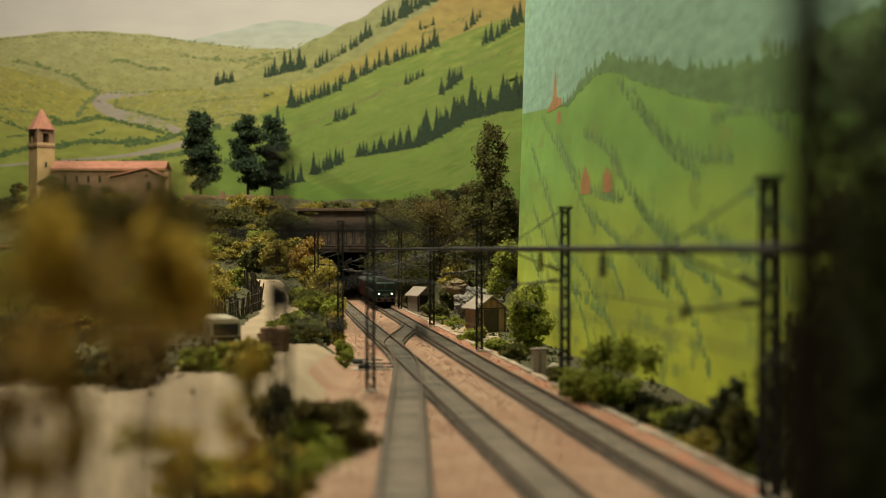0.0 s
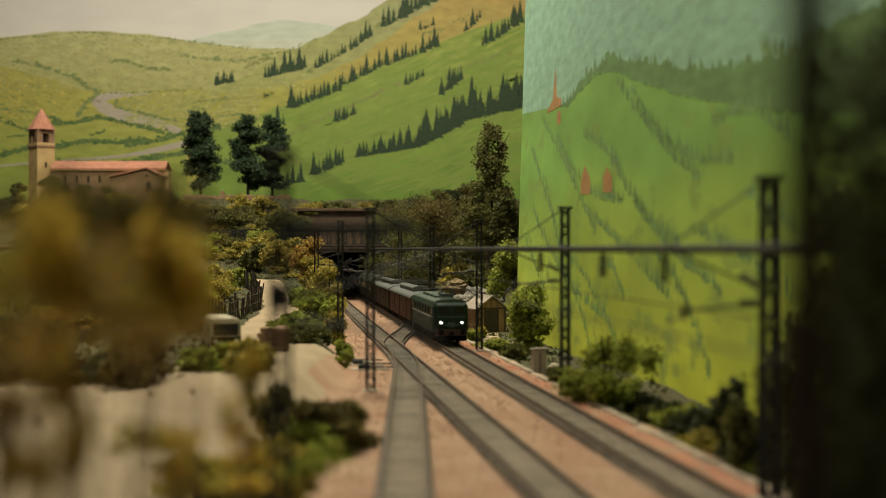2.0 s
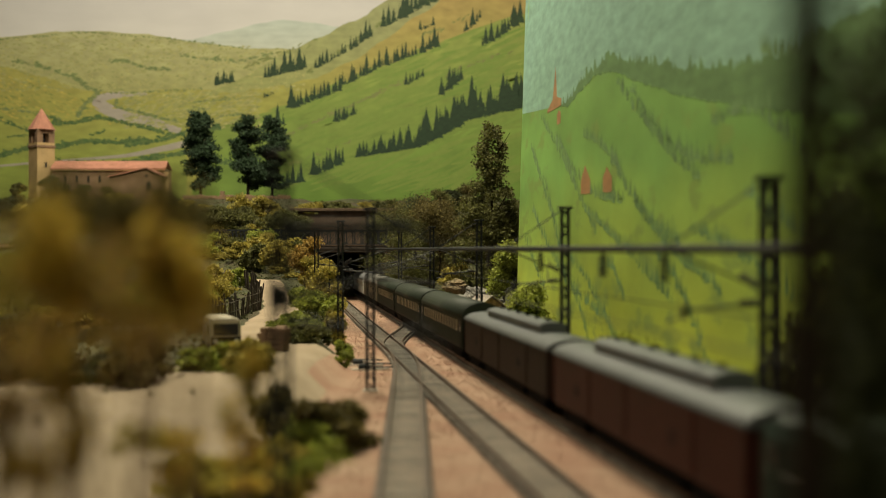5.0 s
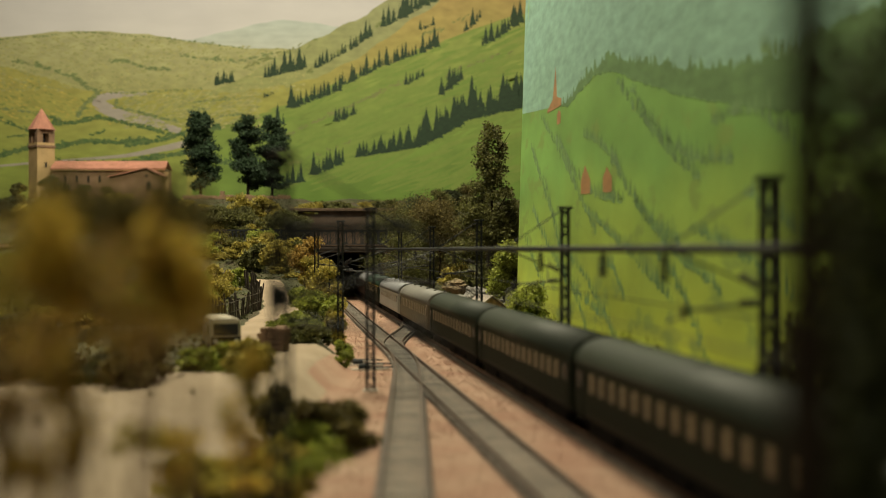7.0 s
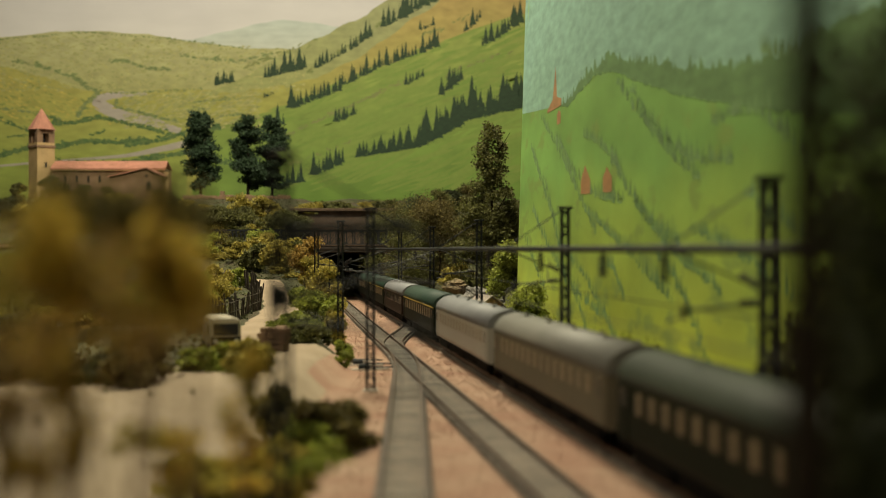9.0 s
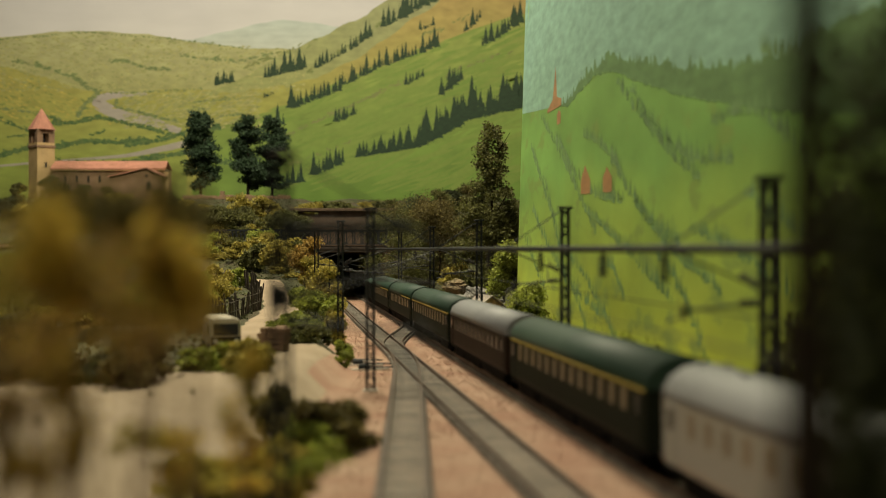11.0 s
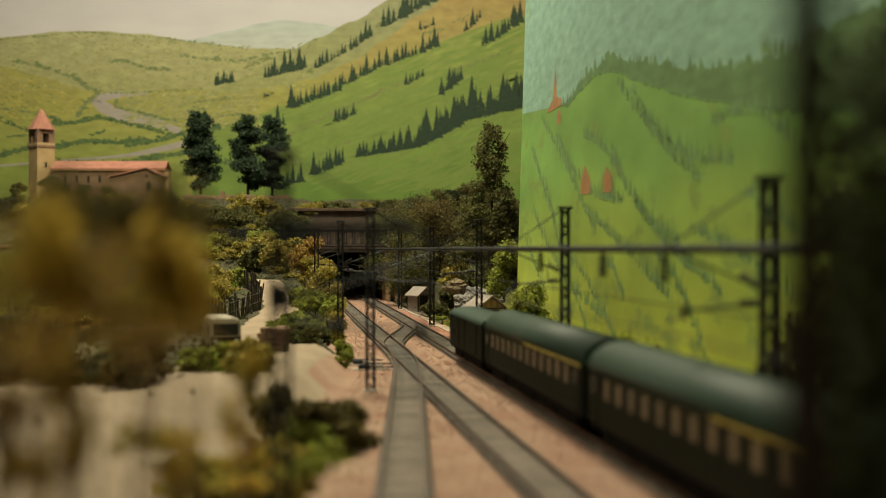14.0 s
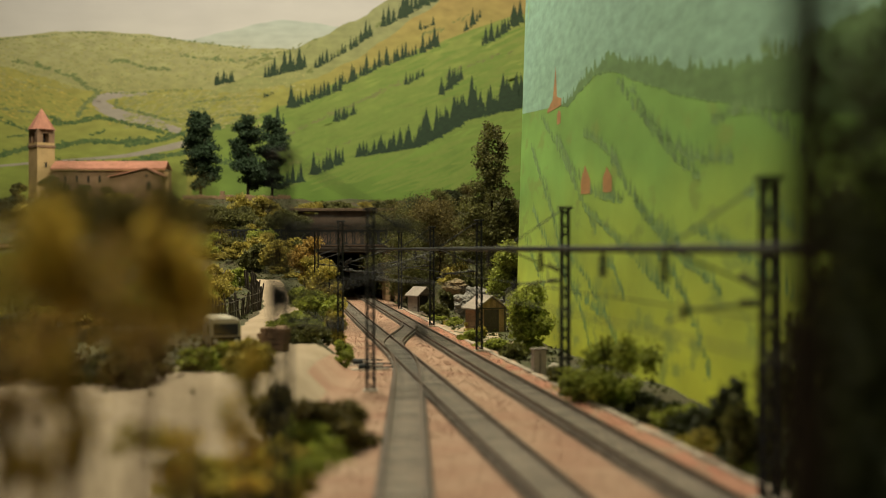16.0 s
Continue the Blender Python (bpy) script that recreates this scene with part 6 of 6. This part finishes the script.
# embankment and slope cover
rng = random.Random(77)
for i in range(34):
    x = -1.05 + 0.82 * (i + rng.random()) / 34
    y = rng.choice((2.05, 2.16, 2.2)) + rng.uniform(-0.03, 0.03)
    shrub(x, y, 0.07, rng.uniform(0.03, 0.05), rng.choice(("leaf_dark", "leaf_dark", "leaf_olive", "leaf_green")), 300 + i, "mixed scrub on the embankment side", 1800, 0.003, "embankment scrub")
for i in range(30):
    x = -1.1 + 0.95 * (i + rng.random()) / 30
    y = rng.uniform(2.42, 2.7)
    shrub(x, y, 0.08, rng.uniform(0.03, 0.06), rng.choice(("leaf_dark", "leaf_dark", "leaf_shade", "leaf_olive")), 340 + i, "dark scrub on the slope below the church", 1800, 0.003, "slope scrub")
for x, y, h in ((-0.395, 2.36, 0.085), (-0.43, 2.38, 0.075), (-0.98, 2.86, 0.05), (-1.06, 2.86, 0.05), (-0.90, 2.84, 0.055), (-0.86, 2.8, 0.05), (-0.80, 2.75, 0.05), (-0.73, 2.72, 0.055), (-0.62, 2.7, 0.05)):
    tree("orchard_tree", x, y, height(x, y), h, round_crown(int(-x * 100), 12, 0.42, 0.25), M["leaf_dark"], 3400, 0.0028, int(-x * 1000), "dense dark green round tree on the slope", group="slope trees")

# turf tufts over all green ground
def tufts():
    rng = np.random.default_rng(11)
    pts = []
    while len(pts) < 26000:
        x, y = rng.uniform(-1.2, 0.2), rng.uniform(0.35, 3.2) 
        s = x - (RIGHT_X - SLOPE * y)
        if abs(x) > 0.40 * y + 0.03:
            continue
        if left_edge(y) - 0.004 < s < 0.045:
            continue
        if left_edge(y) - 0.08 < s < left_edge(y) and 0.65 < y < 1.15:
            continue
        if s < left_edge(y) and y < 0.8 and rng.random() < 0.96:
            continue
        if abs(x - lane_x(y)) < 0.027 and 0.95 < y < 1.84:
            continue
        pts.append((x, y, height(x, y), 0.0022, 0.0022))
    ob = part("turf_tufts", leaves("turf_tufts", pts, 60000, 0.0019, 12), M["leaf_turf"])
    tagged(ob, "short mixed green and straw turf tufts", "grass", kind="stuff")


M["leaf_turf"] = material("turf_fibre", (0.09, 0.095, 0.025), 0.9, island=0.5, vary=0.45, scale=12, bump=0, other=(0.05, 0.055, 0.015))
tufts()


def loose_ballast():
    rng = np.random.default_rng(21)
    pts = []
    while len(pts) < 30000:
        y = 0.42 + 2.0 * rng.random() ** 1.3
        s = rng.uniform(left_edge(y), 0.034)
        if abs(s) < 0.0075 or abs(s - LEFT_S) < 0.0075:
            continue
        p = on(y, s)
        if y < 0.62 and rng.random() < 0.7:
            continue
        pts.append((p.x, p.y, -0.0062, 0.0004, 0.0004))
    ob = part("ballast_stones", leaves("ballast_stones", pts, 60000, 0.0008, 22), M["stones"])
    tagged(ob, "loose pinkish ballast stones between the tracks", "gravel", kind="stuff")


loose_ballast()

# growth over the tunnel mouth
for i, (x, y, w, h) in enumerate(((-0.33, 2.5, 0.09, 0.06), (-0.27, 2.52, 0.07, 0.05), (-0.24, 2.66, 0.07, 0.03), (-0.18, 2.68, 0.06, 0.022), (-0.125, 2.6, 0.06, 0.05), (-0.10, 2.5, 0.06, 0.07), (-0.06, 2.4, 0.06, 0.06), (-0.02, 2.3, 0.07, 0.05), (0.03, 2.25, 0.07, 0.05), (0.08, 2.2, 0.07, 0.05), (0.02, 2.05, 0.06, 0.04), (0.06, 1.98, 0.06, 0.05), (-0.03, 2.15, 0.06, 0.05), (-0.29, 2.70, 0.07, 0.035), (-0.25, 2.74, 0.07, 0.03), (-0.21, 2.72, 0.07, 0.03), (-0.16, 2.74, 0.07, 0.035), (-0.12, 2.7, 0.07, 0.045), (-0.22, 2.64, 0.05, 0.02), (-0.30, 2.62, 0.06, 0.04))):
    shrub(x, y, w, h, ("leaf_dark", "leaf_olive", "leaf_dark")[i % 3], 600 + i, "dense green scrub over the tunnel mouth", 2600, 0.0026, "tunnel scrub")

# ---------------------------------------------------------------- near the viewer, out of focus
near_crown = [(0.17, 0.44, 0.20 + 0.06 * k, 0.04, 0.05) for k in range(7)] + [(0.21, 0.49, 0.16 + 0.065 * k, 0.055, 0.05) for k in range(8)] + [(0.14, 0.42, 0.06 + 0.06 * k, 0.025, 0.04) for k in range(5)]
near_crown += [(0.02, 0.05, 0.3, 0.02, 0.05)]
tree("near_tree", 0.0323, 0.11, -0.006, 0.21, near_crown, M["leaf_shade"], 2500, 0.0017, 401, "dark near tree trunk with deep green leaves", trunk=0.0034, limbs=0)
for i, (x, y, w, h) in enumerate(((0.150, 0.40, 0.03, 0.10), (0.150, 0.51, 0.044, 0.110), (0.172, 0.50, 0.046, 0.145), (0.158, 0.46, 0.034, 0.12), (0.150, 0.47, 0.034, 0.062), (0.138, 0.44, 0.026, 0.036), (0.140, 0.53, 0.034, 0.045), (0.168, 0.44, 0.04, 0.05))):
    shrub(x, y, w, h, "leaf_dark", 402 + 17 * i, "tall dark shrub beside the track" if h > 0.07 else "low dark shrub beside the track", 2200, 0.0024, "trackside shrubs")


def spray(x, y, z0, h, w, mat, n, seed, label, low=0.4):
    """A thin stalk with loose leaf sprays."""
    rng = random.Random(seed)
    ob = empty("dry_shrub", pose(x, y, z0), label, "shrub", "near shrubs")
    tips = []
    for i in range(7):
        an, r = rng.uniform(0, 6.28), w * rng.uniform(0.1, 0.6)
        tip = (math.cos(an) * r, math.sin(an) * r * 0.6, h * rng.uniform(low, 0.95))
        if i < 2:
            part("stalk", rod((0, 0, 0), tip, 0.00025, None, 0.00015, 5), M["stucco_dark"], ob)
        tips.append((*tip, w * rng.uniform(0.16, 0.30), h * rng.uniform(0.05, 0.11)))
    part("leaf_spray", leaves("leaf_spray", tips, n * 2.1, 0.0012, seed, 0.6), M[mat], ob)


for i, (x, y, z0, h, w, mat, n, low) in enumerate((
        (-0.0789, 0.24, 0.012, 0.0891, 0.015, "leaf_umber", 80, 0.9),
        (-0.0691, 0.24, 0.012, 0.0914, 0.0177, "leaf_umber", 110, 0.89),
        (-0.0582, 0.24, 0.012, 0.0914, 0.0163, "leaf_umber", 110, 0.88),
        (-0.0495, 0.24, 0.012, 0.0886, 0.0095, "leaf_umber", 50, 0.9),
        (-0.0668, 0.2, 0.012, 0.062, 0.012, "leaf_brown", 30, 0.78),
        (-0.0620, 0.2, 0.012, 0.060, 0.012, "leaf_gold", 30, 0.8),
        (-0.0658, 0.2, 0.012, 0.0831, 0.0148, "leaf_gold", 110, 0.82),
        (-0.0694, 0.2, 0.012, 0.0803, 0.0091, "leaf_olive", 60, 0.85),
        (-0.0576, 0.2, 0.012, 0.0822, 0.0114, "leaf_brown", 70, 0.78),
        (-0.0612, 0.2, 0.012, 0.0822, 0.0102, "leaf_gold", 80, 0.87),
        (-0.0598, 0.24, 0.012, 0.0897, 0.0177, "leaf_umber", 120, 0.73),
        (-0.0524, 0.22, 0.012, 0.0826, 0.0137, "leaf_brown", 90, 0.86),
        (-0.0449, 0.22, 0.012, 0.0795, 0.01, "leaf_gold", 110, 0.85),
        (-0.0484, 0.22, 0.012, 0.0795, 0.0112, "leaf_gold", 60, 0.9),
        (-0.0549, 0.24, 0.012, 0.0672, 0.015, "leaf_brown", 60, 0.89),
        (-0.069, 0.26, 0.012, 0.0639, 0.0236, "leaf_brown", 70, 0.87),
        (-0.0789, 0.24, 0.012, 0.065, 0.0177, "leaf_brown", 70, 0.87),
        (-0.0603, 0.2, 0.012, 0.0597, 0.005, "leaf_brown", 55, 0.68),
        (-0.0599, 0.2, 0.012, 0.0504, 0.0057, "leaf_gold", 35, 0.8),
        (-0.0694, 0.2, 0.012, 0.0578, 0.0079, "leaf_brown", 70, 0.7),
        (-0.0658, 0.2, 0.012, 0.0447, 0.0079, "leaf_gold", 40, 0.89),
        (-0.0503, 0.3, 0.012, 0.0546, 0.0095, "leaf_gold", 120, 0.38),
        (-0.0482, 0.3, 0.012, 0.0504, 0.0085, "leaf_olive", 60, 0.67),
        (-0.077, 0.33, 0.012, 0.0322, 0.0187, "leaf_olive", 120, 0.44),
        (-0.0706, 0.35, 0.012, 0.0212, 0.0238, "leaf_olive", 130, 0.37),
        (-0.0725, 0.33, 0.012, 0.0291, 0.015, "leaf_gold", 70, 0.43),
        (-0.0554, 0.36, 0.012, 0.0178, 0.0163, "leaf_gold", 80, 0.41),
        (-0.047, 0.4, 0.006, 0.0173, 0.0204, "leaf_green", 220, 0.42),
        (-0.0534, 0.4, 0.006, 0.0136, 0.0182, "leaf_olive", 160, 0.25))):
    spray(x, y, z0, h, w, mat, n, 500 + i, "dry yellow-brown shrub with fine leaf sprays", low)


# ---------------------------------------------------------------- motion
def motions():
    for t_index, (thing, length) in enumerate(TRAIN):
        behind = sum(l for _, l in TRAIN[:t_index]) + length / 2
        rows = []
        for t, y in NOSE:
            p = on(y + behind / 1.00823, 0.0, 0.0)
            rows.append((t, pose(p.x, p.y, 0.0, 0, 0, HEAD)))
        walk(thing, rows)


motions()
